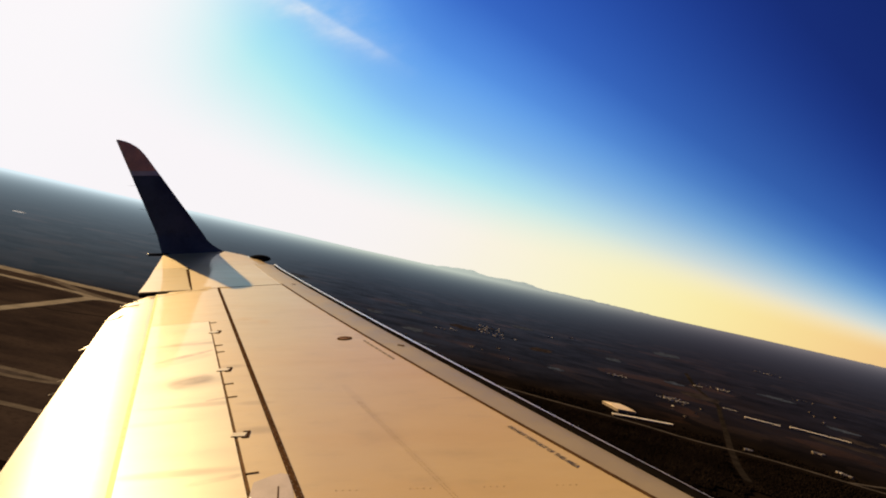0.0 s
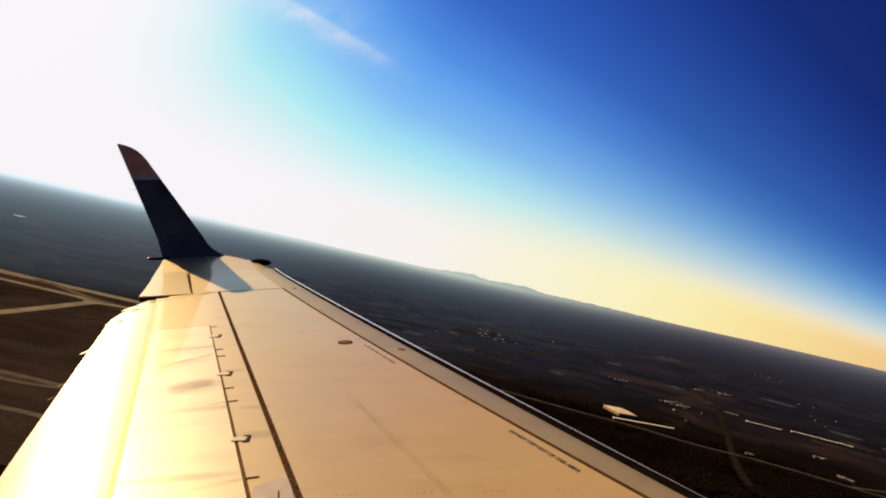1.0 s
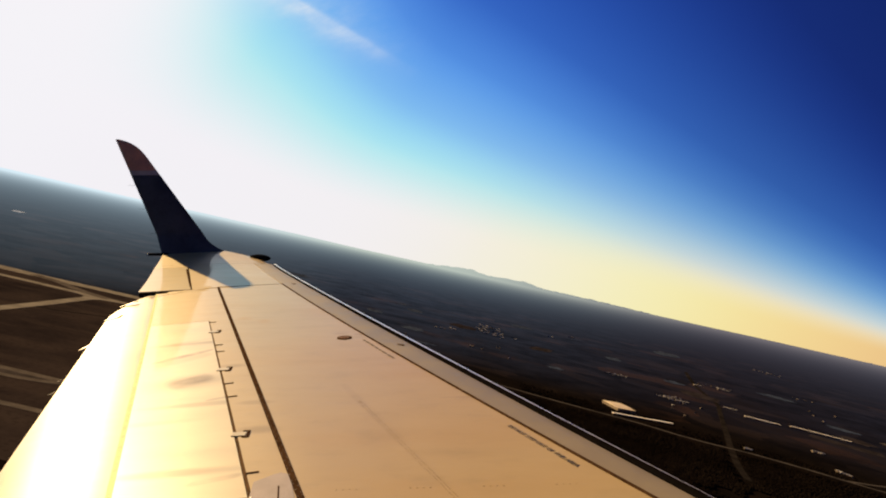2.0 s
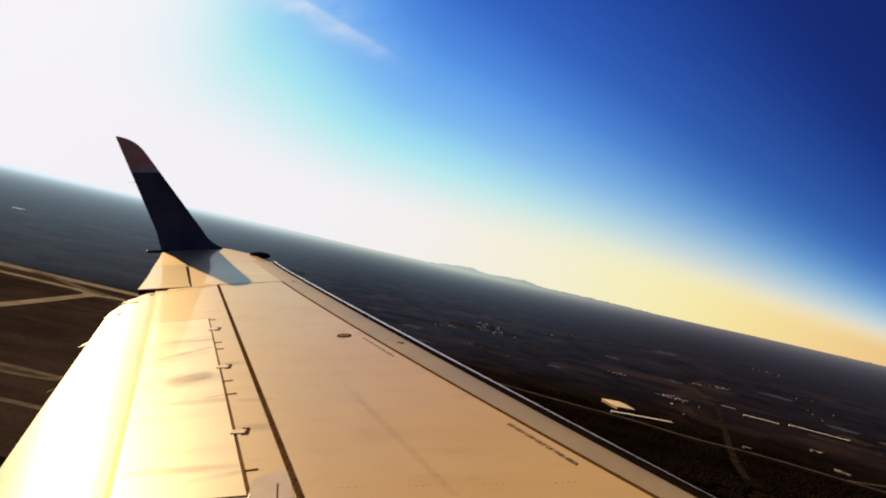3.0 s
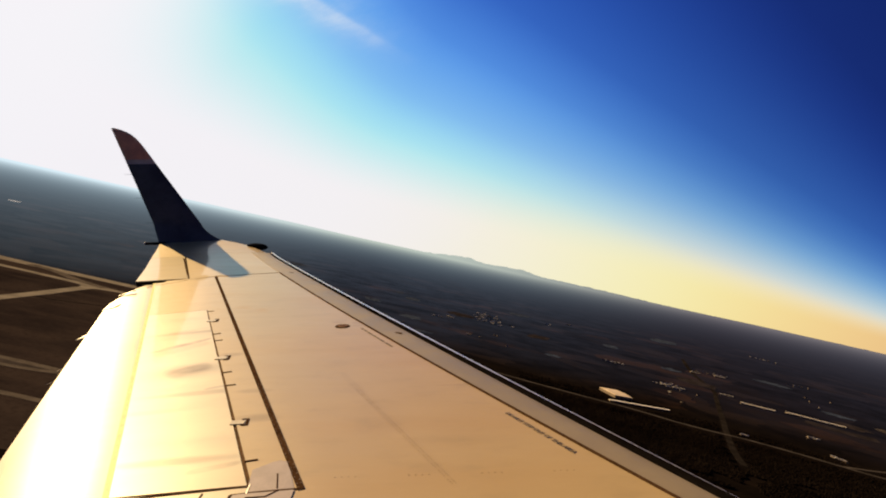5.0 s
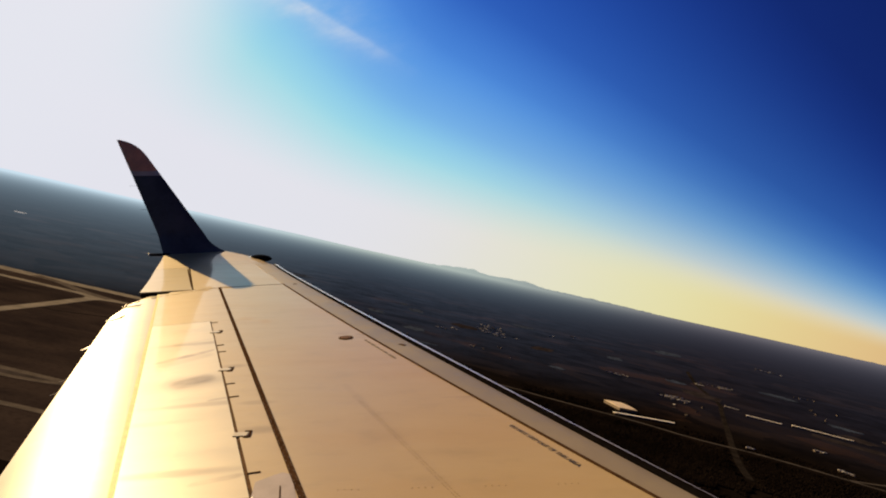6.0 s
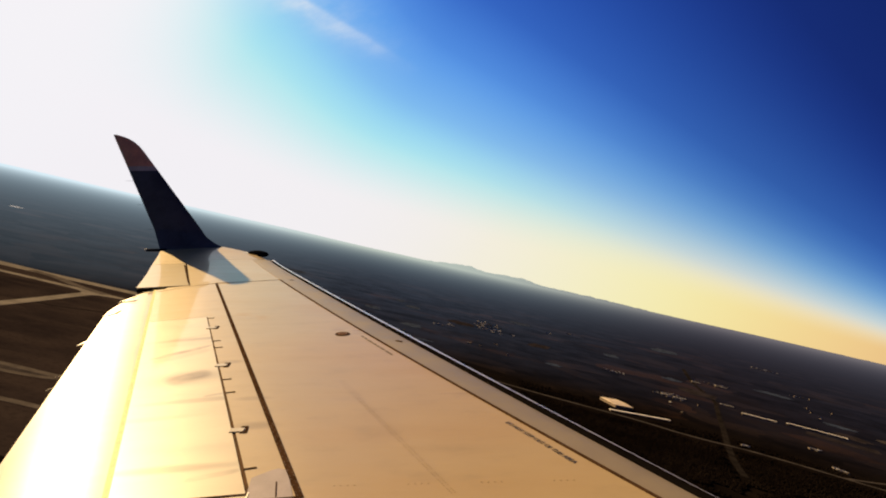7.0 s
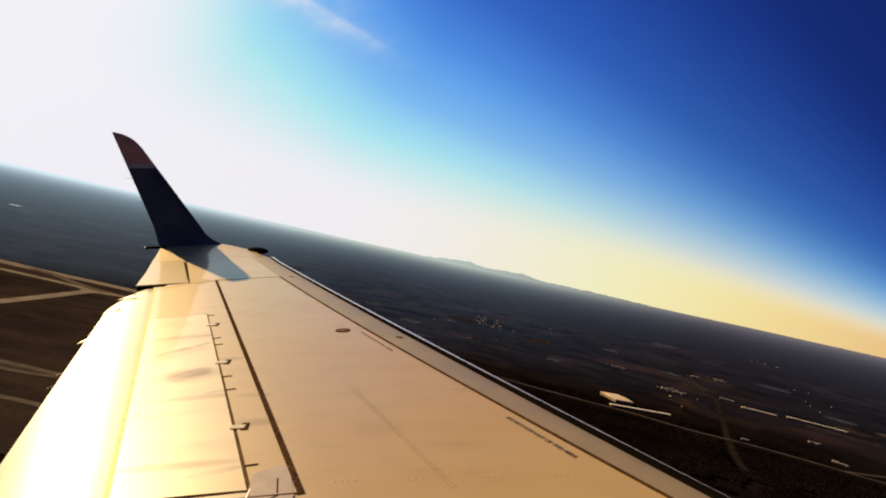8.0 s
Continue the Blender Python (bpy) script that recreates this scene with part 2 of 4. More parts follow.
M_BROWN = material("brown_seal", plain((0.055, 0.030, 0.015), 0.9, 0, 0.5, 14, spec=0.02))
M_RUBBER = material("black_rubber", plain((0.0035, 0.003, 0.003), 0.9, 0, 0.3, 6, spec=0.0))
M_GLASS = material("dark_lens", plain((0.006, 0.006, 0.007), 0.5, 0, 0.2, 8, spec=0.0))
M_CAP = material("cap_paint", plain((0.13, 0.06, 0.035), 0.6, 0, 0.25, 40, spec=0.1))


def part(name, bm, mat, parent, label="", smooth=False):
    me = bpy.data.meshes.new(name)
    bmesh.ops.recalc_face_normals(bm, faces=bm.faces)
    bm.to_mesh(me)
    bm.free()
    me.materials.append(mat)
    if smooth:
        for p in me.polygons:
            p.use_smooth = True
    ob = new(name, me)
    if parent:
        ob.parent = parent
    if label:
        tagged(ob, label)
    return ob


def rise_at(x, y):
    return far_height(math.hypot(x, y), math.atan2(x, y))


def placed(ob, m):
    ob.matrix_world = m
    return ob


def box(bm, x0, x1, y0, y1, z0, z1):
    v = [bm.verts.new((x, y, z)) for z in (z0, z1) for y in (y0, y1) for x in (x0, x1)]
    for q in ((0, 2, 3, 1), (4, 5, 7, 6), (0, 1, 5, 4), (2, 6, 7, 3), (0, 4, 6, 2), (1, 3, 7, 5)):
        bm.faces.new([v[i] for i in q])
    return v


# ---- the wing ----
# lines across the wing, as functions of the distance outboard
def nose(v):
    return 2.2802 - 0.55098 * v + 0.003678 * v * v


def front_seam(v):
    return 2.1528 - 0.60289 * v + 0.0078075 * v * v


def spar(v):
    return -0.53 - 0.4088 * (v - 2.31)


def hinge(v):
    return -0.73 - 0.409 * (v - 2.35)


def shroud(v):
    return -1.345 - 0.3933 * (v - 2.475)


def flap_edge(v):
    return -2.149 - 0.3468 * (v - 3.045)


def aileron_hinge(v):
    return spar(v) - 0.30


def aileron_edge(v):
    return -3.30 - 0.325 * (v - 6.91) - 0.026 * math.exp(-((v - 8.75) / 0.6) ** 2)


def rise(v):
    return 0.10 * (max(0, v - 8.4) / 1.4) ** 2


def top(u, v):
    s = u - spar(v)
    if v < 7.0305:
        return 0.04 * s if -0.2 < s < 0 else -0.008 + 0.09 * (s + 0.2) if s < 0 else 0.0
    return rise(v) + (0.05 * s if s < 0 else 0.0)


def slab(name, back, front, rows, height, thick, mat, parent, label="", cols=10, r=0.006):
    """A panel between two lines, with its thickness and softened upper edges."""
    bm = bmesh.new()
    grid = []
    for v in rows:
        a, b = back(v), front(v)
        line = []
        for i in range(cols + 1):
            u = a + (b - a) * i / cols
            line.append((u, v, height(u, v)))
        grid.append(line)
    up = [[bm.verts.new(p) for p in line] for line in grid]
    nr = len(rows) - 1
    low = {}
    for i in range(nr + 1):
        for j in range(cols + 1):
            if i in (0, nr) or j in (0, cols):
                x, y, z = grid[i][j]
                low[i, j] = bm.verts.new((x, y, z - thick))
    for i in range(nr):
        for j in range(cols):
            bm.faces.new((up[i][j], up[i][j + 1], up[i + 1][j + 1], up[i + 1][j]))
    rim = [(0, j) for j in range(cols)] + [(i, cols) for i in range(nr)] + [(nr, j) for j in range(cols, 0, -1)] + [(i, 0) for i in range(nr, 0, -1)]
    for k, (i, j) in enumerate(rim):
        p, q = rim[k], rim[(k + 1) % len(rim)]
        bm.faces.new((up[p[0]][p[1]], low[p], low[q], up[q[0]][q[1]]))
    bm.faces.new([low[p] for p in rim])
    edges = [e for e in bm.edges if len(e.link_faces) == 2 and e.calc_face_angle(0) > 1.2 and any(len(f.verts) == 4 for f in e.link_faces)]
    tops = {v for line in up for v in line}
    edges = [e for e in edges if e.verts[0] in tops and e.verts[1] in tops]
    bmesh.ops.bevel(bm, geom=edges, offset=r, segments=2, affect="EDGES", clamp_overlap=True)
    ob = part(name, bm, mat, parent, label)
    for p in ob.data.polygons:
        p.use_smooth = len(p.vertices) == 4
    ob.data.set_sharp_from_angle(angle=radians(35))
    return ob


def span(a, b, n):
    return [a + (b - a) * i / n for i in range(n + 1)]


def strip(bm, a, b, width, lift=0.0015, depth=0.004, steps=1, height=top, line=None):
    """A thin raised band on the wing's surface, from a to b (or along line(v))."""
    pts = []
    for i in range(steps + 1):
        t = i / steps
        v = a[1] + (b[1] - a[1]) * t
        u = line(v) if line else a[0] + (b[0] - a[0]) * t
        pts.append(Vector((u, v, 0)))
    d = (pts[-1] - pts[0]).normalized()
    side = Vector((-d.y, d.x, 0)) * width / 2
    rows = []
    for p in pts:
        l, r = p - side, p + side
        rows.append([bm.verts.new((q.x, q.y, height(q.x, q.y) + h)) for q, h in ((l, -depth), (l, lift), (r, lift), (r, -depth))])
    for x, y in zip(rows, rows[1:]):
        for k in range(3):
            bm.faces.new((x[k], x[k + 1], y[k + 1], y[k]))
    bm.faces.new(rows[0])
    bm.faces.new(rows[-1][::-1])


def airplane_wing():
    wing = placed(tagged(new("airplane_wing"), "pale grey painted jet wing with dark blue red-tipped winglet", "airplane wing"), WING)

    # main upper skin: steps back where spoiler and aileron are hinged
    def back(v):
        return hinge(v) + 0.003 if v < 5.4351 else shroud(v) + 0.01 if v < 7.0301 else aileron_hinge(v) + 0.012 if v < 8.7601 else aileron_edge(v)
    rows = span(1.2, 5.435, 24) + span(5.436, 7.03, 10) + span(7.031, 8.76, 10) + span(8.761, 8.95, 2)
    slab("upper_skin", back, lambda v: front_seam(v) - 0.004, rows, top, 0.03, M_SKIN, wing, "pale grey painted upper skin", 14, 0.003)

    # leading edge of bare metal, with a rounded nose
    def along(lines, name, mat, parent, label):
        bm = bmesh.new()
        prev = None
        for v in span(1.2, 8.95, 60):
            cur = [bm.verts.new((u, v, w)) for u, w in lines(v)]
            if prev:
                for k in range(len(cur)):
                    j = (k + 1) % len(cur)
                    bm.faces.new((prev[k], prev[j], cur[j], cur[k]))
            else:
                bm.faces.new(cur)
            prev = cur
        bm.faces.new(prev)
        ob = part(name, bm, mat, parent, label, True)
        ob.data.set_sharp_from_angle(angle=radians(40))
        return ob

    def seal_width(v):
        return 0.052 - 0.0035 * (v - 1.2)

    def cover(v):
        f, d, z = front_seam(v) + 0.004, nose(v) - seal_width(v) + 0.004, rise(v)
        return [(f, z - 0.03), (f, z)] + [(f + (d - f) * t, z - 0.016 * t ** 3) for t in (0.25, 0.5, 0.7, 0.85, 1.0)] + [(d, z - 0.035)]

    def lip(v):
        d, z, k0 = nose(v) + 0.002, rise(v) - 0.007, min(1.0, max(0.32, 0.25 * v - 0.2))
        return [(d + 0.042 * k0 * max(0.0, math.sin(math.pi * k / 20)), z - 0.045 * (1 - math.cos(math.pi * k / 20)) ** 1.7 / 1.6) for k in range(21)] + [(d - 0.06, z - 0.09), (d - 0.06, z - 0.04), (d, z - 0.03)]
    edge = along(cover, "leading_edge", M_DULL, wing, "dull grey metal leading edge panel")
    along(lip, "nose_lip", M_METAL, edge, "polished aluminium nose lip")
    bm = bmesh.new()
    prev = None
    for v in span(1.2, 8.9, 60):
        z = rise(v) - 0.006
        cur = [bm.verts.new((u, v, w)) for u, w in ((nose(v) - seal_width(v), z - 0.025), (nose(v) - seal_width(v), z - 0.008), (nose(v) + 0.004, z), (nose(v) + 0.004, z - 0.025))]
        if prev:
            for k in range(3):
                bm.faces.new((prev[k], prev[k + 1], cur[k + 1], cur[k]))
        prev = cur
    part("edge_seal", bm, M_RUBBER, edge, "black rubber seal strip")

    # dark structure below the gaps, and the lower skin
    slab("lower_skin", lambda v: shroud(v) + 0.03 if v < 7.03 else aileron_hinge(v) - 0.05, lambda v: front_seam(v), span(1.2, 7.029, 12) + span(7.031, 9.3, 6),
         lambda u, v: top(u, v) - 0.034, 0.15, M_GAP, wing, "dark structure under the skin")

    # spoilers
    slab("spoiler", lambda v: shroud(v) + 0.0, lambda v: hinge(v) - 0.006 - 0.003 * (5.43 - v), span(2.36, 5.43, 18), top, 0.025, M_SPOILER, wing, "pale spoiler panel with soft brown stains", 10, 0.004)
    slab("spoiler", lambda v: shroud(v) + 0.0, lambda v: hinge(v) + 0.0015, span(1.2, 2.346, 8), top, 0.025, M_SPOILER, wing, "pale inboard spoiler panel", 10, 0.004)

    # flap, drooped for take-off
    def flap_height(u, v):
        s = shroud(v) + 0.02 - u
        return top(shroud(v), v) - 0.010 - 0.02 * s - 0.34 * s * s
    def flap_back(v):
        # the outboard end is cut back
        return max(flap_edge(v), -3.25 + 0.07 * max(0, (v - 6.5) / 0.45) ** 2)
    slab("flap", flap_back, lambda v: shroud(v) + 0.02, span(1.2, 6.1, 22) + span(6.16, 6.955, 10), flap_height, 0.03, M_FLAP, wing, "pale grey flap lowered a little", 12, 0.008)

    bm = bmesh.new()
    strip(bm, (0, 1.2), (0, 6.95), 0.024, 0.002, 0.006, 20, lambda u, v: top(shroud(v), v), lambda v: shroud(v) + 0.008)
    part("flap_seal", bm, M_YELLOW, wing, "yellow strip along the flap")

    bm = bmesh.new()
    strip(bm, (0, 2.36), (0, 5.43), 0.015, 0.0, 0.006, 20, lambda u, v: top(u, v) - 0.004, lambda v: hinge(v) - 0.004)
    part("hinge_seal", bm, M_BROWN, wing, "brown seal along the spoiler hinge")

    # aileron
    slab("aileron", aileron_edge, lambda v: aileron_hinge(v) - 0.004, span(7.04, 8.75, 10), top, 0.03, M_FLAP, wing, "pale grey aileron", 8, 0.004)

    # solid block, near black in place of the shade in the slot
    bm = bmesh.new()
    for k in range(6):
        u0, u1 = -3.30 + 0.05 * k, -3.30 + 0.05 * (k + 1)
        box(bm, u0, u1, 6.962, 7.036, top(u0, 7.04) - 0.05, top(u0, 7.04) - 0.004)
    part("end_seal", bm, M_GAP, wing, "dark block painted as the shaded slot between flap and aileron")

    # rounded wing tip that turns up into the winglet
    def tip_front(v):
        t = min(1, max(0, (v - 8.95) / 0.95))
        return nose(v) - 0.0 - 0.58 * t ** 2.2
    slab("wing_tip", aileron_edge, tip_front, span(8.955, 9.9, 12), lambda u, v: top(u, v) - 0.05 * max(0, (u - tip_front(v) + 0.12) / 0.12) ** 2, 0.07, M_SKIN, wing, "pale grey wing tip", 14, 0.02)

    # winglet
    def blade(w0, w1, n, name, mat, parent, label=""):
        bm = bmesh.new()
        prev = None
        for i in range(n + 1):
            w = w0 + (w1 - w0) * i / n
            h = (w - 0.07) / 1.69
            y = 9.86 + 0.40 * h - 0.10 * max(0, 0.16 - h) / 0.16
            te = -4.25 - 0.83 * h
            le = -3.45 - 1.34 * max(0.0, h) + 0.20 * (max(0, 0.13 - h) / 0.13) ** 2
            if w > 1.44:
                k = (w - 1.46) / 0.33
                le -= 0.13 * k ** 3 + 0.10 * k ** 8
            ring = []
            for k in range(14):
                a = 2 * math.pi * k / 14
                c = 0.5 + 0.5 * math.cos(a)
                th = 0.055 * (le - te) * math.sin(a) * (0.35 + 0.65 * max(0.0, c) ** 0.5)
                ring.append(bm.verts.new((te + (le - te) * c, y + th, w)))
            if prev:
                for k in range(14):
                    bm.faces.new((prev[k], prev[(k + 1) % 14], ring[(k + 1) % 14], ring[k]))
            else:
                bm.faces.new(ring)
            prev = ring
        bm.faces.new(prev[::-1])
        ob = part(name, bm, mat, parent, label, True)
        ob.data.set_sharp_from_angle(angle=radians(50))
        return ob
    winglet = blade(0.0, 1.235, 26, "winglet", M_NAVY, wing, "dark navy blue painted winglet")
    blade(1.235, 1.305, 2, "stripe", M_CREAM, winglet, "thin cream stripe")
    blade(1.305, 1.79, 16, "tip_cap", M_RED, winglet, "dull red painted tip")
    for w in (0.35, 0.72, 1.08):
        bm = bmesh.new()
        h = (w - 0.07) / 1.69
        bmesh.ops.create_cone(bm, cap_ends=True, segments=6, radius1=0.0025, radius2=0.001, depth=0.12,
                              matrix=pose(-4.25 - 0.83 * h - 0.055, 9.86 + 0.4 * h, w, 0, -90, 0))
        part("static_wick", bm, M_GAP, winglet)

    # added tube that stands for the grazing highlight along the front of the tip
    bm = bmesh.new()
    prev = None
    for v in span(9.46, 9.72, 10):
        c = Vector((tip_front(v) + 0.004, v, top(tip_front(v), v) - 0.034))
        ring = [bm.verts.new((c.x + 0.010 * math.cos(2 * math.pi * k / 8), c.y, c.z + 0.014 * (9.9 - v) / 0.6 * math.sin(2 * math.pi * k / 8))) for k in range(8)]
        if prev:
            for k in range(8):
                bm.faces.new((prev[k], prev[(k + 1) % 8], ring[(k + 1) % 8], ring[k]))
        else:
            bm.faces.new(ring)
        prev = ring
    bm.faces.new(prev[::-1])
    part("tip_rim", bm, M_METAL, wing, "added metal tube standing for the highlight along the tip", True)

    # small fittings at the tip
    bm = bmesh.new()
    bmesh.ops.create_uvsphere(bm, u_segments=14, v_segments=8, radius=1.0, matrix=pose(-2.66, 9.36, 0.042, 0, 0, 150) @ Matrix.Diagonal((0.20, 0.08, 0.05, 1)))
    part("navigation_light", bm, M_GLASS, wing, "dark glass lens of the navigation light", True)
    bm = bmesh.new()
    bmesh.ops.create_cone(bm, cap_ends=True, segments=14, radius1=0.024, radius2=0.020, depth=0.30, matrix=pose(-4.28, 9.72, 0.055, 0, -90, 0))
    rod = part("tail_fairing", bm, M_GAP, wing, "dark tubular fairing behind the tip", True)
    bm = bmesh.new()
    bmesh.ops.create_uvsphere(bm, u_segments=10, v_segments=6, radius=0.021, matrix=pose(-4.435, 9.72, 0.055))
    part("end_cap", bm, M_WHITECAP, rod, "white end cap", True)
    for v, u0, u1, z0, z1, wide in ((5.29, -2.84, -3.035, -0.150, -0.222, 0.115), (6.07, -3.05, -3.222, -0.100, -0.145, 0.06), (6.54, -3.12, -3.30, -0.050, -0.106, 0.035)):
        bm = bmesh.new()
        prev = None
        for i in range(9):
            t = i / 8
            half = wide * (1 - t ** 2.2) + 0.003
            c = (u0 + (u1 - u0) * t, v, z0 + (z1 - z0) * t)
            ring = [bm.verts.new((c[0], c[1] + half * math.cos(2 * math.pi * k / 12), c[2] + 0.12 * half * math.sin(2 * math.pi * k / 12))) for k in range(12)]
            if prev:
                for k in range(12):
                    bm.faces.new((prev[k], prev[(k + 1) % 12], ring[(k + 1) % 12], ring[k]))
            else:
                bm.faces.new(ring)
            prev = ring
        bm.faces.new(prev[::-1])
        part("flap_fairing", bm, M_WHITECAP, wing, "slim pointed white flap track fairing", True)

    # static wicks on the flap's trailing edge
    for v in (4.17, 4.43):
        bm = bmesh.new()
        u, z = flap_edge(v), flap_height(flap_edge(v), v) - 0.012
        strip(bm, (u + 0.01, v + 0.02), (u - 0.04, v - 0.055), 0.004, 0.0, 0.004, 2, lambda x, y, z=z, u=u: z - 0.3 * max(0.0, u - x))
        part("static_wick", bm, M_GREY, wing, "thin grey static wick")

    # sealant bands and seams
    bm = bmesh.new()
    strip(bm, (0, 2.31), (0, 7.08), 0.027, 0.002, 0.004, 20, top, spar)
    band = part("sealant_band", bm, M_SEAL, wing, "dark brown sealant band")
    rivets = bmesh.new()
    for i in range(46):
        v = 2.33 + 0.026 * i
        for off in (-0.007, 0.007):
            if (i * 7 + (off > 0) * 3) % 5 < 3:
                bmesh.ops.create_cone(rivets, cap_ends=True, segments=6, radius1=0.0032, radius2=0.002, depth=0.002, matrix=pose(spar(v) + off, v + off * 0.6, 0.0022))
    tagged(part("rivet_row", rivets, M_DULL, band, "pale rivet heads"), kind="stuff")
    bm = bmesh.new()
    strip(bm, (0, 1.2), (0, 7.31), 0.019, 0.002, 0.004, 40, lambda u, v: rise(v), front_seam)
    part("seam", bm, M_SEAL, wing, "dark seam behind the leading edge")
    bm = bmesh.new()
    strip(bm, (0, 7.31), (0, 8.9), 0.006, 0.001, 0.004, 10, lambda u, v: rise(v), front_seam)
    part("seam", bm, M_FAINT, wing)
    bm = bmesh.new()
    strip(bm, (-1.83, 7.31), (-2.48, 7.08), 0.012, 0.002, 0.004, 4)
    part("seam", bm, M_SEAL, wing)
    bm = bmesh.new()
    strip(bm, (-2.48, 7.08), (-3.1, 6.78), 0.007, 0.002, 0.004, 4)
    part("seam", bm, M_FAINT, wing)
    rivets = bmesh.new()
    for i in range(44):
        u = -0.42 + 0.026 * i
        if i % 11 < 4:
            bmesh.ops.create_cone(rivets, cap_ends=True, segments=6, radius1=0.003, radius2=0.002, depth=0.0016, matrix=pose(u, 2.425 + 0.05 * u, 0.0006))
    tagged(part("rivet_row", rivets, M_FAINT, wing, "faint row of rivets"), kind="stuff")

    for side in (-0.007, 0.007):
        row = bmesh.new()
        for i in range(70):
            t = i / 69
            if i % 9 not in (3, 7):
                bmesh.ops.create_cone(row, cap_ends=True, segments=6, radius1=0.0024, radius2=0.0016, depth=0.0012, matrix=pose(-0.46 + 0.50 * t + side, 3.41 - 1.06 * t + side * 0.4, 0.0006))
        tagged(part("rivet_row", row, M_FAINT, wing, "faint double row of rivets"), kind="stuff")

    # access panels inboard of the sealant band
    def plate(pts, mat, parent, label, lift=0.0015):
        bm = bmesh.new()
        lo = [bm.verts.new((x, y, top(x, y) - 0.002)) for x, y in pts]
        hi = [bm.verts.new((x, y, top(x, y) + lift)) for x, y in pts]
        bm.faces.new(hi)
        for k in range(len(pts)):
            j = (k + 1) % len(pts)
            bm.faces.new((lo[k], lo[j], hi[j], hi[k]))
        return part("access_panel", bm, mat, parent, label)
    panel = plate([(-0.735, 2.306), (-0.560, 2.320), (-0.63, 2.54), (-0.672, 2.556), (-0.70, 2.540), (-0.762, 2.482)], M_GREY, wing, "lavender grey access panel")
    bm = bmesh.new()
    strip(bm, (-0.625, 2.325), (-0.652, 2.44), 0.005, 0.003, 0.003)
    part("slot", bm, M_SEAL, panel)
    panel = plate([(-0.785, 2.20), (-0.555, 2.20), (-0.556, 2.304), (-0.735, 2.292), (-0.782, 2.290)], M_GREY, wing, "lavender grey lower access panel", 0.004)
    for p, q, wide in (((-0.728, 2.261), (-0.655, 2.262), 0.005), ((-0.656, 2.261), (-0.614, 2.306), 0.005)):
        bm = bmesh.new()
        strip(bm, p, q, wide, 0.0055, 0.003)
        part("slot", bm, M_SEAL, panel)
    for p, q, wide in (((-0.741, 2.350), (-1.35, 2.330), 0.009), ((-0.735, 2.299), (-0.520, 2.318), 0.011), ((-0.907, 2.325), (-0.908, 2.21), 0.006), ((-0.793, 2.295), (-0.788, 2.21), 0.010), ((-0.793, 2.295), (-0.733, 2.298), 0.009)):
        bm = bmesh.new()
        strip(bm, p, q, wide, 0.002, 0.006, 6)
        part("seam", bm, M_SEAL, wing, "dark gap beside the spoiler")
    bm = bmesh.new()
    strip(bm, (-0.738, 2.362), (-0.733, 2.292), 0.005, 0.003, 0.006)
    part("edge_tab", bm, M_WHITECAP, wing, "small white edge tab")

    # hinge fittings of the spoiler
    for v, size in ((5.03, 0.055), (4.02, 0.055), (2.97, 0.05)):
        bm = bmesh.new()
        u = hinge(v)
        for a, b in (((u + size * 0.45, v + size * 0.72), (u + size * 1.1, v + size * 0.75)), ((u + size, v + size * 0.8), (u + size + 0.012, v - size * 0.7)), ((u + size * 0.7, v - size * 0.6), (u + size * 1.15, v - size * 0.64))):
            strip(bm, a, b, 0.012, 0.003, 0.006)
        fit = part("hinge_fitting", bm, M_SEAL, wing, "dark recessed spoiler hinge")
        bm = bmesh.new()
        strip(bm, (u - 0.02, v), (u + size * 0.9, v), size * 0.85, 0.004, 0.01)
        part("lug", bm, M_SPOILER, fit)
    for v in (5.36, 4.62, 4.44, 3.73, 3.50, 2.56):
        bm = bmesh.new()
        strip(bm, (hinge(v), v), (hinge(v) + 0.05, v + 0.012), 0.009, 0.003, 0.004)
        part("hinge_bracket", bm, M_SEAL, wing)
    bm = bmesh.new()
    strip(bm, (-3.43, 8.62), (-2.83, 7.20), 0.02, 0.001, 0.01, 6)
    part("seam", bm, M_SEAL, wing, "dark aileron hinge gap")

    # small dark scuffs on the leading edge, added as thin raised strips
    for u, v in ((-0.317, 4.602), (-1.707, 7.311)):
        bm = bmesh.new()
        strip(bm, (u - 0.02, v + 0.012), (u + 0.022, v - 0.012), 0.02, 0.002, 0.006, height=lambda x, y: rise(y) - 0.001)
        part("fastener", bm, M_BROWN, edge, "small dark raised strip standing for a scuff")

    # fuel cap
    bm = bmesh.new()
    bmesh.ops.create_cone(bm, cap_ends=True, segments=28, radius1=0.058, radius2=0.054, depth=0.006, matrix=pose(-0.75, 4.8, 0.001))
    cap = part("fuel_cap", bm, M_SEAL, wing, "round dark rimmed fuel cap")
    bm = bmesh.new()
    bmesh.ops.create_cone(bm, cap_ends=True, segments=24, radius1=0.036, radius2=0.034, depth=0.006, matrix=pose(-0.75, 4.8, 0.003))
    disc = part("cap_disc", bm, M_CAP, cap, "red-brown cap disc")
    bm = bmesh.new()
    box(bm, -0.775, -0.725, 4.795, 4.805, 0.004, 0.009)
    part("cap_handle", bm, M_SEAL, cap)

    # stencilled warning beside the seam
    words = bpy.data.curves.new("stencil", "FONT")
    words.body, words.size, words.extrude = "DO NOT STEP OUT OF THIS AREA", 0.035, 0.0004
    tmp = bpy.data.objects.new("stencil", words)
    me = bpy.data.meshes.new_from_object(tmp)
    bpy.data.objects.remove(tmp)
    me.materials.clear()
    me.materials.append(M_INK)
    xs = [v.co.x for v in me.vertices]
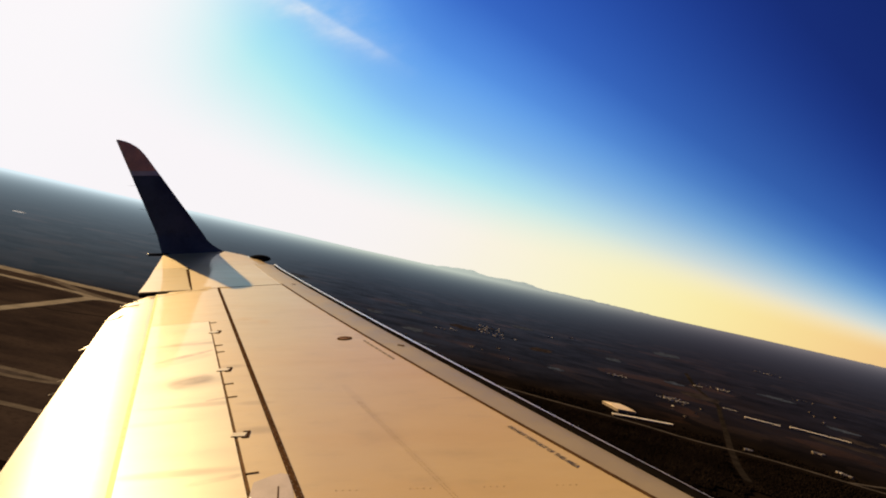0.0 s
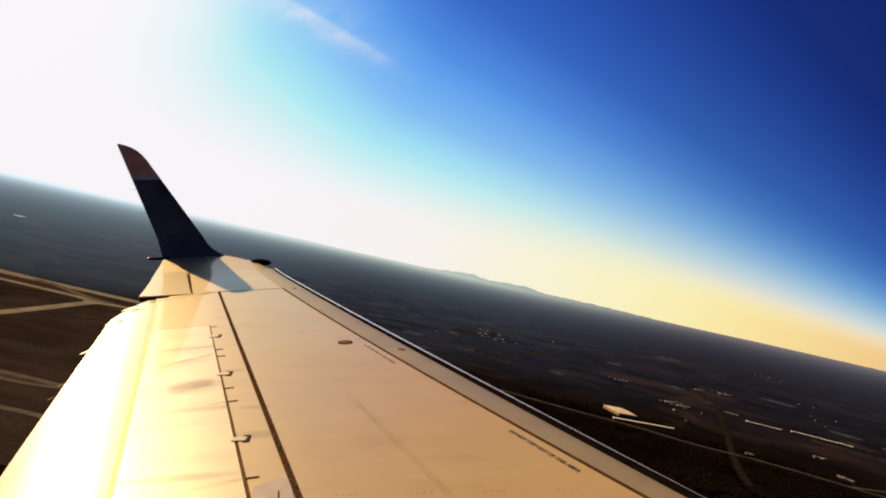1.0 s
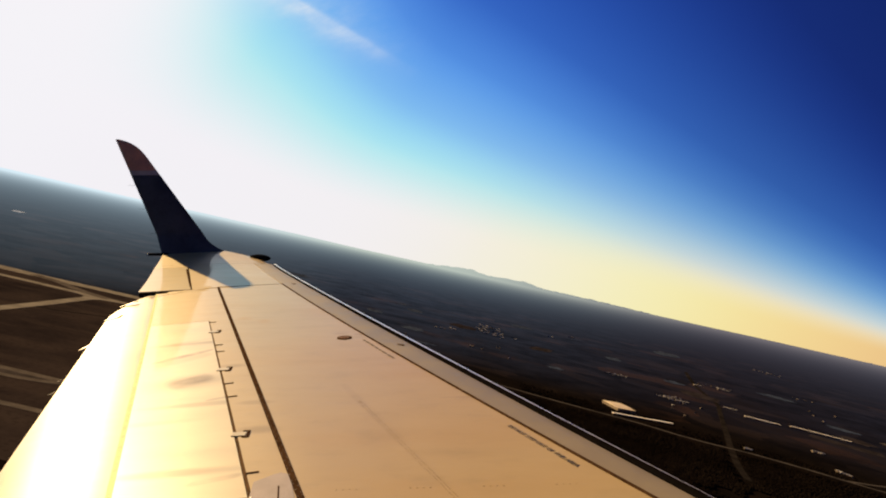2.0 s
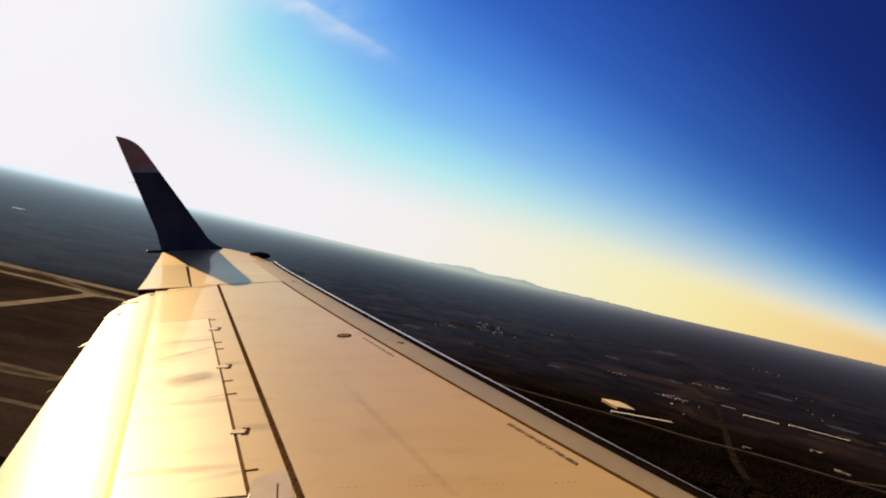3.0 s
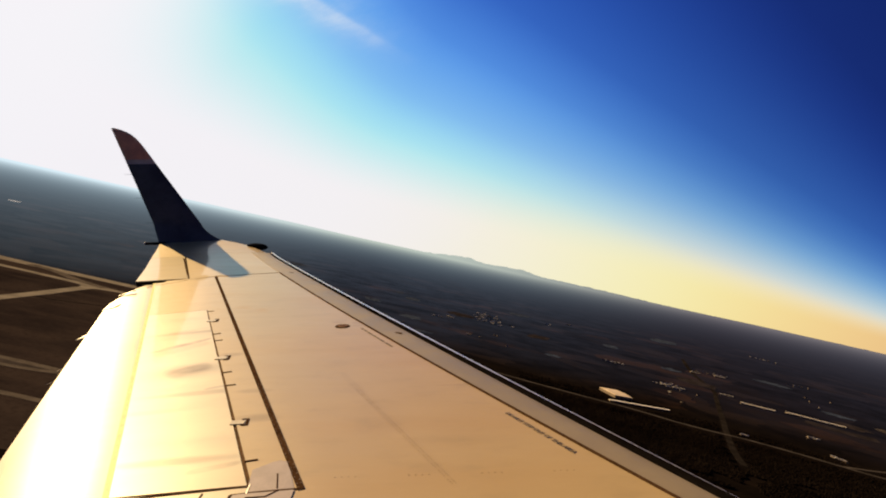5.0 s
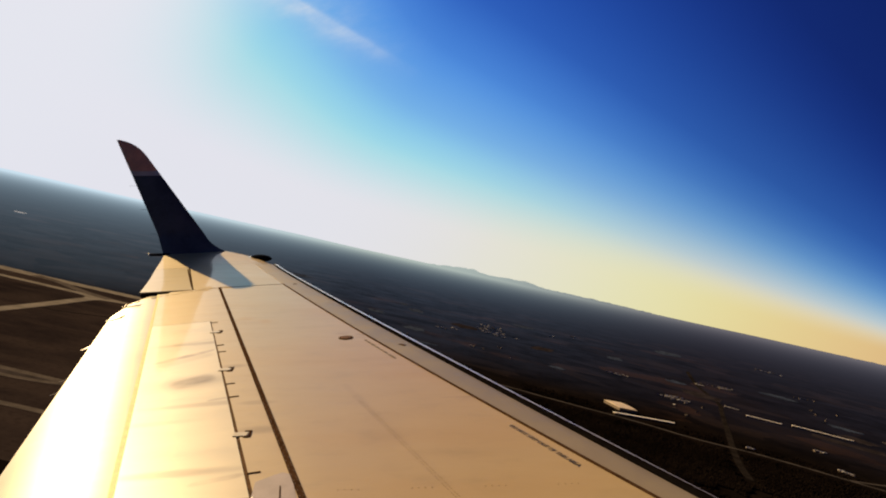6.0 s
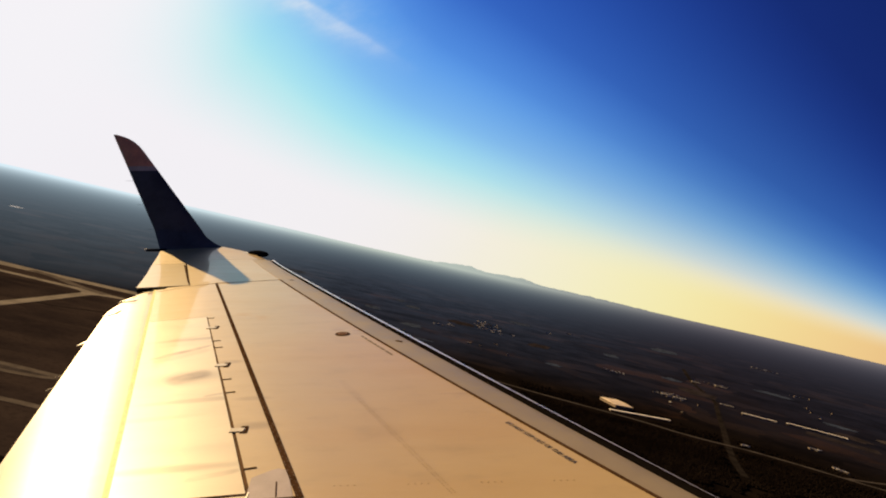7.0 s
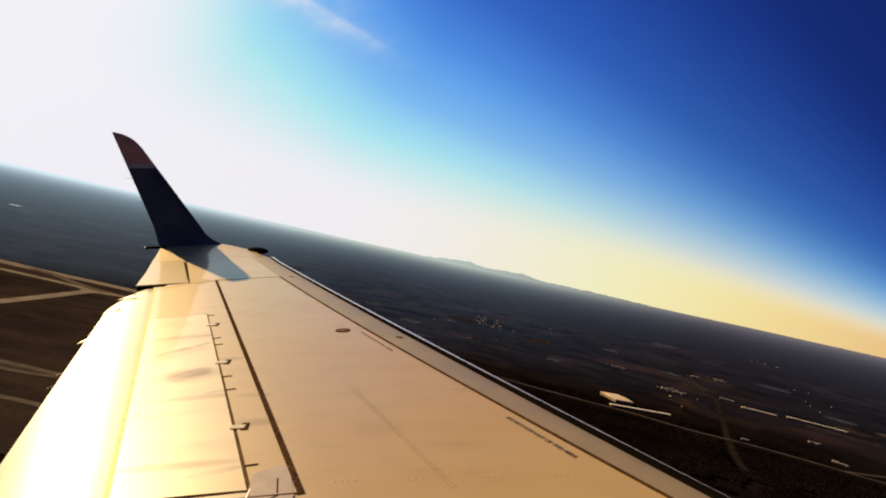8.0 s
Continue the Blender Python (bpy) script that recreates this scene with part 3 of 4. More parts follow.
    a, b = Vector((0.300, 3.05, 0)), Vector((0.545, 2.597, 0))
    k = (b - a).length / max(xs)
    stencil = new("stencil", me)
    stencil.parent = wing
    ang = math.atan2(b.y - a.y, b.x - a.x)
    stencil.matrix_local = Matrix.Translation((a.x, a.y, 0.0012)) @ Matrix.Rotation(ang, 4, "Z") @ Matrix.Diagonal((k, 1.0, 1, 1))
    tagged(stencil, "black stencilled warning words")
    bars = bmesh.new()
    a, b = Vector((-0.60, 4.74, 0)), Vector((-0.335, 4.235, 0))
    for i, (s, e) in enumerate(((0, 0.07), (0.1, 0.2), (0.23, 0.37), (0.40, 0.5), (0.53, 0.6), (0.63, 0.76), (0.8, 1.0))):
        p, q = a.lerp(b, s), a.lerp(b, e)
        strip(bars, (p.x, p.y), (q.x, q.y), 0.017, 0.001, 0.002)
    part("stencil_bars", bars, M_WORN, wing, "faded stencil marks too worn to read")
    return wing


airplane_wing()

# ---- ground ----
FAR = 1800.0


def far_height(r, a):
    """Flat round the airfield, then lifted gently so that the horizon lies at eye height within reach."""
    t = (r - FAR) / (4900 - FAR)
    if t <= 0:
        return 0.0
    dip = (ALT / FAR + 0.0022) * (1 - t) ** 1.4 - 0.0022
    return max(0.0, ALT - r * dip) + t * 5.0 * noise.noise((math.sin(a) * 9, math.cos(a) * 9, r * 0.003)) * min(1.0, max(0.0, t - 0.25) * 5)


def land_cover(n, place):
    """Winter land: bare woods, fields and scrub in patches, as a colour and a grain from 0 to 1. The colours are near
    black, with the trees' shade put into them.
    """
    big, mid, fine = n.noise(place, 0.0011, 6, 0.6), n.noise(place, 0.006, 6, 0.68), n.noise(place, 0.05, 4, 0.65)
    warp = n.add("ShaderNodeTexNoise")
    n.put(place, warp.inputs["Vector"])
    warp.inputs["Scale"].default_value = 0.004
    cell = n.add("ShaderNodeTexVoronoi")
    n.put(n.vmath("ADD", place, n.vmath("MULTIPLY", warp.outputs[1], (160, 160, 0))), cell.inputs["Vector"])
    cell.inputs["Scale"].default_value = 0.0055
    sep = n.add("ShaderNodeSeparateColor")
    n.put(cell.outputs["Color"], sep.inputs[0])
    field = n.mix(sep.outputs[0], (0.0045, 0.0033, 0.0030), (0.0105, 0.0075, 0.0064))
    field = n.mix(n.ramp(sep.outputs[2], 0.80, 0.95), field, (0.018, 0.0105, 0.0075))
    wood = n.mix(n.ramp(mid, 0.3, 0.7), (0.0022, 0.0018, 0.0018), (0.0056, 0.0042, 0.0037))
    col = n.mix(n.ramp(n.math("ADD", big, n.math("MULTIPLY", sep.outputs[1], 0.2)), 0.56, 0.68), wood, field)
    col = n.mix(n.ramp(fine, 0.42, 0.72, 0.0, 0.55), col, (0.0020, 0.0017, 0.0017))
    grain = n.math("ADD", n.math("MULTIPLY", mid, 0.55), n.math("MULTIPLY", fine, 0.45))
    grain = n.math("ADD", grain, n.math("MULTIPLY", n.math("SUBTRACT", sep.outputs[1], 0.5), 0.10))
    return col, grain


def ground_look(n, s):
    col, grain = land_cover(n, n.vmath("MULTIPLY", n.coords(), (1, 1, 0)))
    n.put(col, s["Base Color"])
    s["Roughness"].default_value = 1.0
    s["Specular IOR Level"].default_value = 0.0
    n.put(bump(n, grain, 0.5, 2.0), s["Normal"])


def distance_look(n, s):
    """Far woods and fields; haze is painted on as their own glow, thicker towards the horizon and towards the sun."""
    co = n.coords()
    sep = n.add("ShaderNodeSeparateXYZ")
    n.put(co, sep.inputs[0])
    plan = n.vmath("MULTIPLY", co, (1, 1, 0))
    reach = n.vmath("LENGTH", plan)
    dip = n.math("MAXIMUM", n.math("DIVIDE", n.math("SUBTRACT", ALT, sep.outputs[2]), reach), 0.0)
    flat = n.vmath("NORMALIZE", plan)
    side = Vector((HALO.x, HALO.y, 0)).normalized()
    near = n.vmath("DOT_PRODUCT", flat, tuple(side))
    # the pattern keeps the scale of level land: it crowds together towards the horizon and is faded out there under the
    # painted haze
    col, grain = land_cover(n, n.vmath("MULTIPLY", flat, n.joined(n.math("DIVIDE", ALT, n.math("MAXIMUM", dip, 0.008)))))
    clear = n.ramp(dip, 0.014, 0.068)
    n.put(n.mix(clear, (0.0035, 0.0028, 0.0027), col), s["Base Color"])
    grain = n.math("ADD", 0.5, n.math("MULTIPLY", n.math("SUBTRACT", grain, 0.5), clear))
    s["Roughness"].default_value = 1.0
    s["Specular IOR Level"].default_value = 0.0
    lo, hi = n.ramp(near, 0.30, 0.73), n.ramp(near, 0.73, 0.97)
    # haze colours that the land's surface gives off in place of air
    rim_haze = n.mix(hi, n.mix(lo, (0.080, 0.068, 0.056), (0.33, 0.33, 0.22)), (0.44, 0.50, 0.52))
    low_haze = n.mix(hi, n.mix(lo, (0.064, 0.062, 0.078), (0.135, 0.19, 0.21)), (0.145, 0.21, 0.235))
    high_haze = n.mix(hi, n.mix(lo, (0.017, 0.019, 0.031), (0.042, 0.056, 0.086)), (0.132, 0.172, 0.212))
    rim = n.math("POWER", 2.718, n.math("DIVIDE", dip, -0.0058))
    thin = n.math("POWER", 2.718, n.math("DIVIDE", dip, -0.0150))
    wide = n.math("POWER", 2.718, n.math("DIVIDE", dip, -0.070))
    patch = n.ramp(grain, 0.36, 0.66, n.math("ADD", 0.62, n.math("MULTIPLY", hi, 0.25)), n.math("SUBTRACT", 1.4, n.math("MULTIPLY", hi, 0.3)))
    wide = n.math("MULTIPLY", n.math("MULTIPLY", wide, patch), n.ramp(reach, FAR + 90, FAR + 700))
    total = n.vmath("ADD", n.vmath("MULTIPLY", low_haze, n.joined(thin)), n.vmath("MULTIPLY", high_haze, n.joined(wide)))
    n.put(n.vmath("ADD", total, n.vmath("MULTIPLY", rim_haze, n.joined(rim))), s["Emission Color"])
    s["Emission Strength"].default_value = HAZE_GLOW


M_GROUND = material("winter_ground", ground_look)
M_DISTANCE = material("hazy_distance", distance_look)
# near black: the shaded sides of the crowns are put into this colour
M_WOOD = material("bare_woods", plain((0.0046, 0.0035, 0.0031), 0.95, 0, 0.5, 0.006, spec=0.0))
M_CONCRETE = material("runway_concrete", plain((0.125, 0.115, 0.105), 0.75, 0, 0.22, 0.03, spec=0.0))
M_TAXI = material("taxiway_tarmac", plain((0.060, 0.053, 0.050), 0.8, 0, 0.3, 0.04, spec=0.0))
M_SHOULDER = material("old_tarmac", plain((0.030, 0.026, 0.027), 0.85, 0, 0.35, 0.04, spec=0.0))
M_ASPHALT = material("road_asphalt", plain((0.038, 0.034, 0.034), 0.8, 0, 0.4, 0.02, spec=0.0))
M_EARTH = material("bare_earth", plain((0.0100, 0.0086, 0.0084), 0.9, 0, 0.5, 0.03, spec=0.0))
# the blue in the next two colours is painted haze over far fields
M_CLAY = material("ploughed_clay", plain((0.0155, 0.0135, 0.0165), 0.9, 0, 0.5, 0.03, spec=0.0))
M_STUBBLE = material("dry_stubble", plain((0.025, 0.034, 0.060), 0.9, 0, 0.5, 0.05, spec=0.0))
M_WATER = material("lake_water", plain((0.05, 0.06, 0.07), 0.25, 0, 0.2, 0.02))
M_WALL = material("pale_cladding", plain((0.11, 0.09, 0.075), 0.8, 0, 0.12, 0.3, spec=0.02))
M_ROOF = material("cream_roof", plain((0.40, 0.33, 0.24), 0.6, 0, 0.12, 0.1))
M_WHITE = material("white_roof", plain((0.82, 0.78, 0.70), 0.4, 0, 0.1, 0.2))
M_PALE = material("pale_roof", plain((0.32, 0.31, 0.30), 0.6, 0, 0.3, 0.3, spec=0.05))
M_DARKROOF = material("shingle_roof", plain((0.05, 0.042, 0.038), 0.8, 0, 0.3, 0.5, spec=0.05))
M_PANE = material("window_pane", plain((0.01, 0.01, 0.01), 0.3, 0, 0.2, 1.0, spec=0.05))


def grass_look(n, s):
    """Dormant airfield grass: mown bands, darker patches and tyre-worn edges."""
    co = n.vmath("MULTIPLY", n.coords(), (1, 1, 0))
    big, mid, fine = n.noise(co, 0.0035, 5, 0.6), n.noise(n.vmath("MULTIPLY", co, (0.25, 1.0, 1.0)), 0.02, 5, 0.6), n.noise(co, 0.12, 4)
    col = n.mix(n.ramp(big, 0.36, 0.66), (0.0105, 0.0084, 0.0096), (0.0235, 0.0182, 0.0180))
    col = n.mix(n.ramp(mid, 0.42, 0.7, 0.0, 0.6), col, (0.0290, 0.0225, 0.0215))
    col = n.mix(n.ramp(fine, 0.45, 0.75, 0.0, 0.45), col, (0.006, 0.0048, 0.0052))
    n.put(col, s["Base Color"])
    s["Roughness"].default_value = 1.0
    s["Specular IOR Level"].default_value = 0.0


M_GRASS = material("winter_grass", grass_look)


def polar(name, rings, height, mat, label, category, segs=240):
    bm = bmesh.new()
    prev, centre = None, None
    for r in rings:
        if r == 0:
            centre = bm.verts.new((0, 0, height(0, 0)))
            continue
        cur = [bm.verts.new((r * math.sin(2 * math.pi * k / segs), r * math.cos(2 * math.pi * k / segs), height(r, 2 * math.pi * k / segs))) for k in range(segs)]
        for k in range(segs):
            j = (k + 1) % segs
            if prev:
                bm.faces.new((prev[k], prev[j], cur[j], cur[k]))
            elif centre:
                bm.faces.new((centre, cur[j], cur[k]))
        prev = cur
    ob = part(name, bm, mat, None, "", True)
    return tagged(ob, label, category, kind="structure")


polar("ground", [0] + span(120, FAR, 40), lambda r, a: 0.0, M_GROUND, "winter fields and bare woods, coloured near black for shade", "ground", 480)
polar("backdrop", [FAR] + span(FAR + 20, 3000, 59) + span(3050, 4900, 37), far_height, M_DISTANCE, "far wooded plain up to the horizon, haze painted on as a glow", "backdrop", 480)


def hills():
    bm = bmesh.new()
    prev = None
    for i in range(161):
        a = radians(-6 + 44 * i / 160)
        d = math.degrees(a)
        h = 30 * math.exp(-abs((d - 2.4) / (2.6 if d < 2.4 else 1.3)) ** 2.6) + 24 * math.exp(-abs((d - 7.0) / (3.0 if d < 7.0 else 1.5)) ** 2.6) + 10 * math.exp(-((d - 12) / 5) ** 2) + 5
        h += 6 * noise.noise((d * 1.7, 3.1, 0)) * min(1, h / 12) + 4 * noise.noise((d * 6.0, 1.7, 0)) * min(1, h / 12) + 2.5 * noise.noise((d * 17.0, 5.7, 0))
        r = 4910.0
        cur = [bm.verts.new((r2 * math.sin(a), r2 * math.cos(a), z)) for r2, z in ((r, ALT - 30), (r + 25, ALT + 4 + 0.8 * h), (r + 40, ALT + 4 + h), (r + 70, ALT - 30))]
        if prev:
            for k in range(3):
                bm.faces.new((prev[k], prev[k + 1], cur[k + 1], cur[k]))
        prev = cur
    tagged(part("hills", bm, M_DISTANCE, None, "", True), "low hills along the horizon, blue-grey by painted haze", "hills", kind="structure")


hills()


def smoothed(pts, steps=12):
    """A soft line through the given places."""
    path = [Vector(p) for p in pts]
    fine = []
    for i in range(len(path) - 1):
        p0, p1, p2, p3 = path[max(0, i - 1)], path[i], path[i + 1], path[min(len(path) - 1, i + 2)]
        for k in range(steps):
            t = k / steps
            fine.append(0.5 * (2 * p1 + (p2 - p0) * t + (2 * p0 - 5 * p1 + 4 * p2 - p3) * t * t + (3 * p1 - p0 - 3 * p2 + p3) * t ** 3))
    return fine + [path[-1]]


def ribbon(name, pts, width, mat, label, category, z=0.12, kind="structure", across=2, steps=12):
    """A strip of ground along a smoothed line; it follows the lie of the land."""
    fine = smoothed(pts, steps)
    bm = bmesh.new()
    rows = []
    for i, p in enumerate(fine):
        d = (fine[min(i + 1, len(fine) - 1)] - fine[max(0, i - 1)]).normalized()
        s = Vector((-d.y, d.x)) * width / 2
        line = [(p - s, -0.6)] + [(p + s * (2 * k / across - 1), z) for k in range(across + 1)] + [(p + s, -0.6)]
        rows.append([bm.verts.new((q.x, q.y, h + rise_at(q.x, q.y))) for q, h in line])
    for x, y in zip(rows, rows[1:]):
        for k in range(across + 2):
            bm.faces.new((x[k], x[k + 1], y[k + 1], y[k]))
    return tagged(part(name, bm, mat, None), label, category, kind=kind)


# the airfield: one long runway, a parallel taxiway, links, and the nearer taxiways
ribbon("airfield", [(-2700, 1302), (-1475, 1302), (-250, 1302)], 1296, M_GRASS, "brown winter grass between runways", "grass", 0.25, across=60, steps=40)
RW, TX = "pale sunlit concrete runway in dark grass", "pale concrete taxiway between dark grass"
ribbon("runway_1", [(-2600, 1918), (-1800, 1919), (-1256, 1921), (-400, 1926), (-60, 1928)], 58, M_CONCRETE, RW, "runway", 0.75, steps=40)
ribbon("taxiway_1", [(-2600, 1780), (-1800, 1783), (-1163, 1787), (-808, 1772), (-300, 1772)], 34, M_CONCRETE, TX, "taxiway", 0.8, steps=40)
ribbon("taxiway_2", [(-866, 1130), (-869, 1264), (-874, 1484), (-882, 1640), (-886, 1768)], 30, M_CONCRETE, TX, "taxiway", 0.85)
ribbon("taxiway_3", [(-1160, 1921), (-1064, 1887), (-958, 1818), (-862, 1780)], 34, M_TAXI, "worn brown runway exit", "taxiway", 0.9)
ribbon("taxiway_4", [(-884, 1690), (-868, 1742), (-800, 1772)], 20, M_CONCRETE, "curved pale taxiway corner", "taxiway", 0.95)
ribbon("taxiway_5", [(-886, 1690), (-905, 1752), (-985, 1786)], 20, M_CONCRETE, "curved pale taxiway corner", "taxiway", 1.0)
ribbon("taxiway_11", [(-1900, 940), (-1200, 940), (-760, 940), (-600, 940), (-520, 943), (-490, 948)], 34, M_SHOULDER, "dull grey tarmac shoulder", "taxiway", 0.42, steps=20)
ribbon("taxiway_6", [(-1900, 957), (-1200, 957), (-760, 957), (-592, 957), (-500, 954), (-380, 953)], 16, M_TAXI, TX, "taxiway", 0.5, steps=20)
ribbon("taxiway_7", [(-1900, 922), (-1200, 922), (-760, 922), (-640, 922), (-568, 924), (-520, 932), (-484, 950)], 14, M_TAXI, TX, "taxiway", 0.55, steps=20)
ribbon("taxiway_8", [(-1900, 811), (-1200, 811), (-760, 811), (-492, 812), (-300, 811)], 15, M_TAXI, TX, "taxiway", 0.5, steps=20)
ribbon("taxiway_9", [(-760, 812), (-680, 828), (-620, 880), (-590, 920)], 12, M_TAXI, "curved taxiway corner", "taxiway", 0.6)
ribbon("taxiway_10", [(-863, 1462), (-816, 1472), (-767, 1501), (-700, 1545)], 8, M_EARTH, "faint service track in the grass", "track", 0.5)
ribbon("apron", [(-1733, 635), (-1120, 580)], 220, M_CONCRETE, "wide orange-lit concrete airport apron", "apron", 0.4)

# roads through the woods, and the interchange
RD = "grey asphalt road through bare woods"
ribbon("road_1", [(-57, 1790), (99, 1800), (212, 1823), (350, 1779), (481, 1742), (583, 1716), (683, 1667), (760, 1646), (849, 1636), (960, 1596), (1052, 1551), (1123, 1520), (1300, 1480), (1500, 1470)], 15, M_ASPHALT, RD, "road", 0.5)
ribbon("road_2", [(1175, 2950), (1122, 2702), (1100, 2500), (1086, 2380), (1034, 2237), (940, 1986), (812, 1663), (738, 1465), (694, 1320)], 16, M_EARTH, "rough bare-earth cutting through dark woods", "road", 0.45)
ribbon("road_3", [(1000, 1120), (1237, 1402), (1322, 1531), (1491, 1745), (1595, 1916), (1638, 2073), (1610, 2253)], 36, M_ASPHALT, "wide pale highway at an interchange", "road", 0.6)
ribbon("road_4", [(1261, 1608), (1305, 1621), (1370, 1638), (1435, 1594), (1441, 1489), (1346, 1493), (1247, 1558), (1261, 1608)], 12, M_ASPHALT, "curved interchange ramp", "road", 0.7)
ribbon("road_5", [(1050, 1556), (1180, 1600), (1330, 1690), (1480, 1850)], 11, M_ASPHALT, "curved slip road", "road", 0.65)


def far_patch(name, r0, a0, long, wide, mat, label, category, lift=1.2, group="", sides=28):
    """A patch of land or water with an uneven outline, lying on the far plain."""
    bm = bmesh.new()
    centre = bm.verts.new((r0 * math.sin(radians(a0)), r0 * math.cos(radians(a0)), far_height(r0, radians(a0)) + lift))
    rings = []
    for f in (0.5, 1.0):
        ring = []
        for k in range(sides):
            t = 2 * math.pi * k / sides
            wob = 1 + 0.45 * noise.noise((math.cos(t) * 1.8 + a0, math.sin(t) * 1.8, r0 * 0.01))
            r, a = r0 + f * wide * math.sin(t) * wob, radians(a0) + f * long * math.cos(t) * wob / r0
            ring.append(bm.verts.new((r * math.sin(a), r * math.cos(a), far_height(r, a) + lift)))
        rings.append(ring)
    for k in range(sides):
        j = (k + 1) % sides
        bm.faces.new((centre, rings[0][k], rings[0][j]))
        bm.faces.new((rings[0][k], rings[1][k], rings[1][j], rings[0][j]))
    tagged(part(name, bm, mat, None), label, category, group, kind="structure")


LAKE = "pale shining lake among far dark woods"
far_patch("lake", 3520, -33.0, 24, 14, M_WATER, LAKE, "lake", 3.0)
far_patch("lake", 3020, -34.3, 14, 10, M_WATER, LAKE, "lake", 3.0)
for row in ((2865, -4.8, 36, 34), (3190, -2.6, 24, 22), (3090, -1.4, 34, 46), (2640, -1.2, 46, 40), (2365, 0.0, 40, 12), (2500, 11.5, 30, 22), (3050, 16.0, 40, 30),
            (2850, 21.0, 40, 26), (3120, 28.5, 70, 24), (3300, 8.0, 50, 30), (2800, 33.0, 50, 24), (3360, -12.0, 60, 40), (3500, 20.0, 60, 40)):
    far_patch("far_field", *row, M_STUBBLE, "pale dry stubble field far away", "field", group="far fields")
for row in ((2850, 10.0, 48, 44), (2650, 34.0, 60, 40), (2700, 23.2, 70, 60), (2960, 3.0, 60, 50)):
    far_patch("far_field", *row, M_CLAY, "bare brown ploughed field far away", "field", group="far fields")
ribbon("field_1", [(1300, 2160), (1400, 2095), (1480, 2060)], 60, M_CLAY, "bare brown earth yard by long sheds", "field", 0.4, across=6)


def shed(w, l, h, roof_mat, label, at, turn, name="warehouse", group=""):
    """A long low building with a shallow gabled roof, doors and windows along its sides."""
    b = placed(tagged(new(name), label, "building", group), pose(at[0], at[1], rise_at(*at), 0, 0, turn))
    bm = bmesh.new()
    box(bm, -l / 2, l / 2, -w / 2, w / 2, -4.0, h)
    part("wall", bm, M_WALL, b)
    bm = bmesh.new()
    e, rz = 0.6, h + max(0.6, w * 0.02)
    prof = [(-w / 2 - e, h - 0.1), (-w / 2 - e, h + 0.25), (0, rz + 0.25), (w / 2 + e, h + 0.25), (w / 2 + e, h - 0.1)]
    ends = [[bm.verts.new((x, y, z)) for y, z in prof] for x in (-l / 2 - e, l / 2 + e)]
    for k in range(5):
        bm.faces.new((ends[0][k], ends[0][(k + 1) % 5], ends[1][(k + 1) % 5], ends[1][k]))
    bm.faces.new(ends[0])
    bm.faces.new(ends[1][::-1])
    part("roof", bm, roof_mat, b)
    n = max(2, int(l / 12))
    for i in range(n):
        x = -l / 2 + l * (i + 0.5) / n
        bm = bmesh.new()
        box(bm, x - 1.6, x + 1.6, -w / 2 - 0.12, -w / 2 + 0.1, 0.9 if i % 3 else 0.0, min(h - 0.6, 3.4))
        part("window" if i % 3 else "door", bm, M_PANE, b)
    return b


shed(92, 56, 8, M_ROOF, "large warehouse with a cream sunlit roof", (585, 1890), 14)
shed(9, 186, 4, M_WHITE, "long low white annex beside a warehouse", (624, 1788), 14)
shed(9, 112, 4, M_WHITE, "long white-roofed industrial shed", (1180, 2240), -14, "shed", "white sheds")
shed(10, 184, 4, M_WHITE, "very long white-roofed industrial shed", (1360, 2203), -18, "shed", "white sheds")
for x, y, l, a in ((1132, 2690, 34, -8), (1238, 2695, 44, -4), (1114, 2345, 46, -22), (880, 2320, 30, 10), (925, 2300, 44, 4)):
    shed(9, l, 3.6, M_PALE, "low industrial unit with a pale roof", (x, y), a, "unit", "industrial units")


def house(roof, label):
    h = tagged(new("house"), label, "house", "houses of the settlements")
    bm = bmesh.new()
    box(bm, -3.8, 3.8, -3.0, 3.0, -1.0, 2.8)
    part("wall", bm, M_WALL, h)
    bm = bmesh.new()
    ends = [[bm.verts.new((x, y, z)) for y, z in ((-3.4, 2.6), (0, 4.4), (3.4, 2.6), (0, 3.9))] for x in (-4.2, 4.2)]
    for k in range(4):
        bm.faces.new((ends[0][k], ends[0][(k + 1) % 4], ends[1][(k + 1) % 4], ends[1][k]))
    bm.faces.new(ends[0])
    bm.faces.new(ends[1][::-1])
    part("roof", bm, roof, h)
    for x in (-2.4, 0.2, 2.4):
        bm = bmesh.new()
        box(bm, x - 0.6, x + 0.6, -3.08, -2.9, 0.9, 2.1)
        part("window", bm, M_PANE, h)
    return h


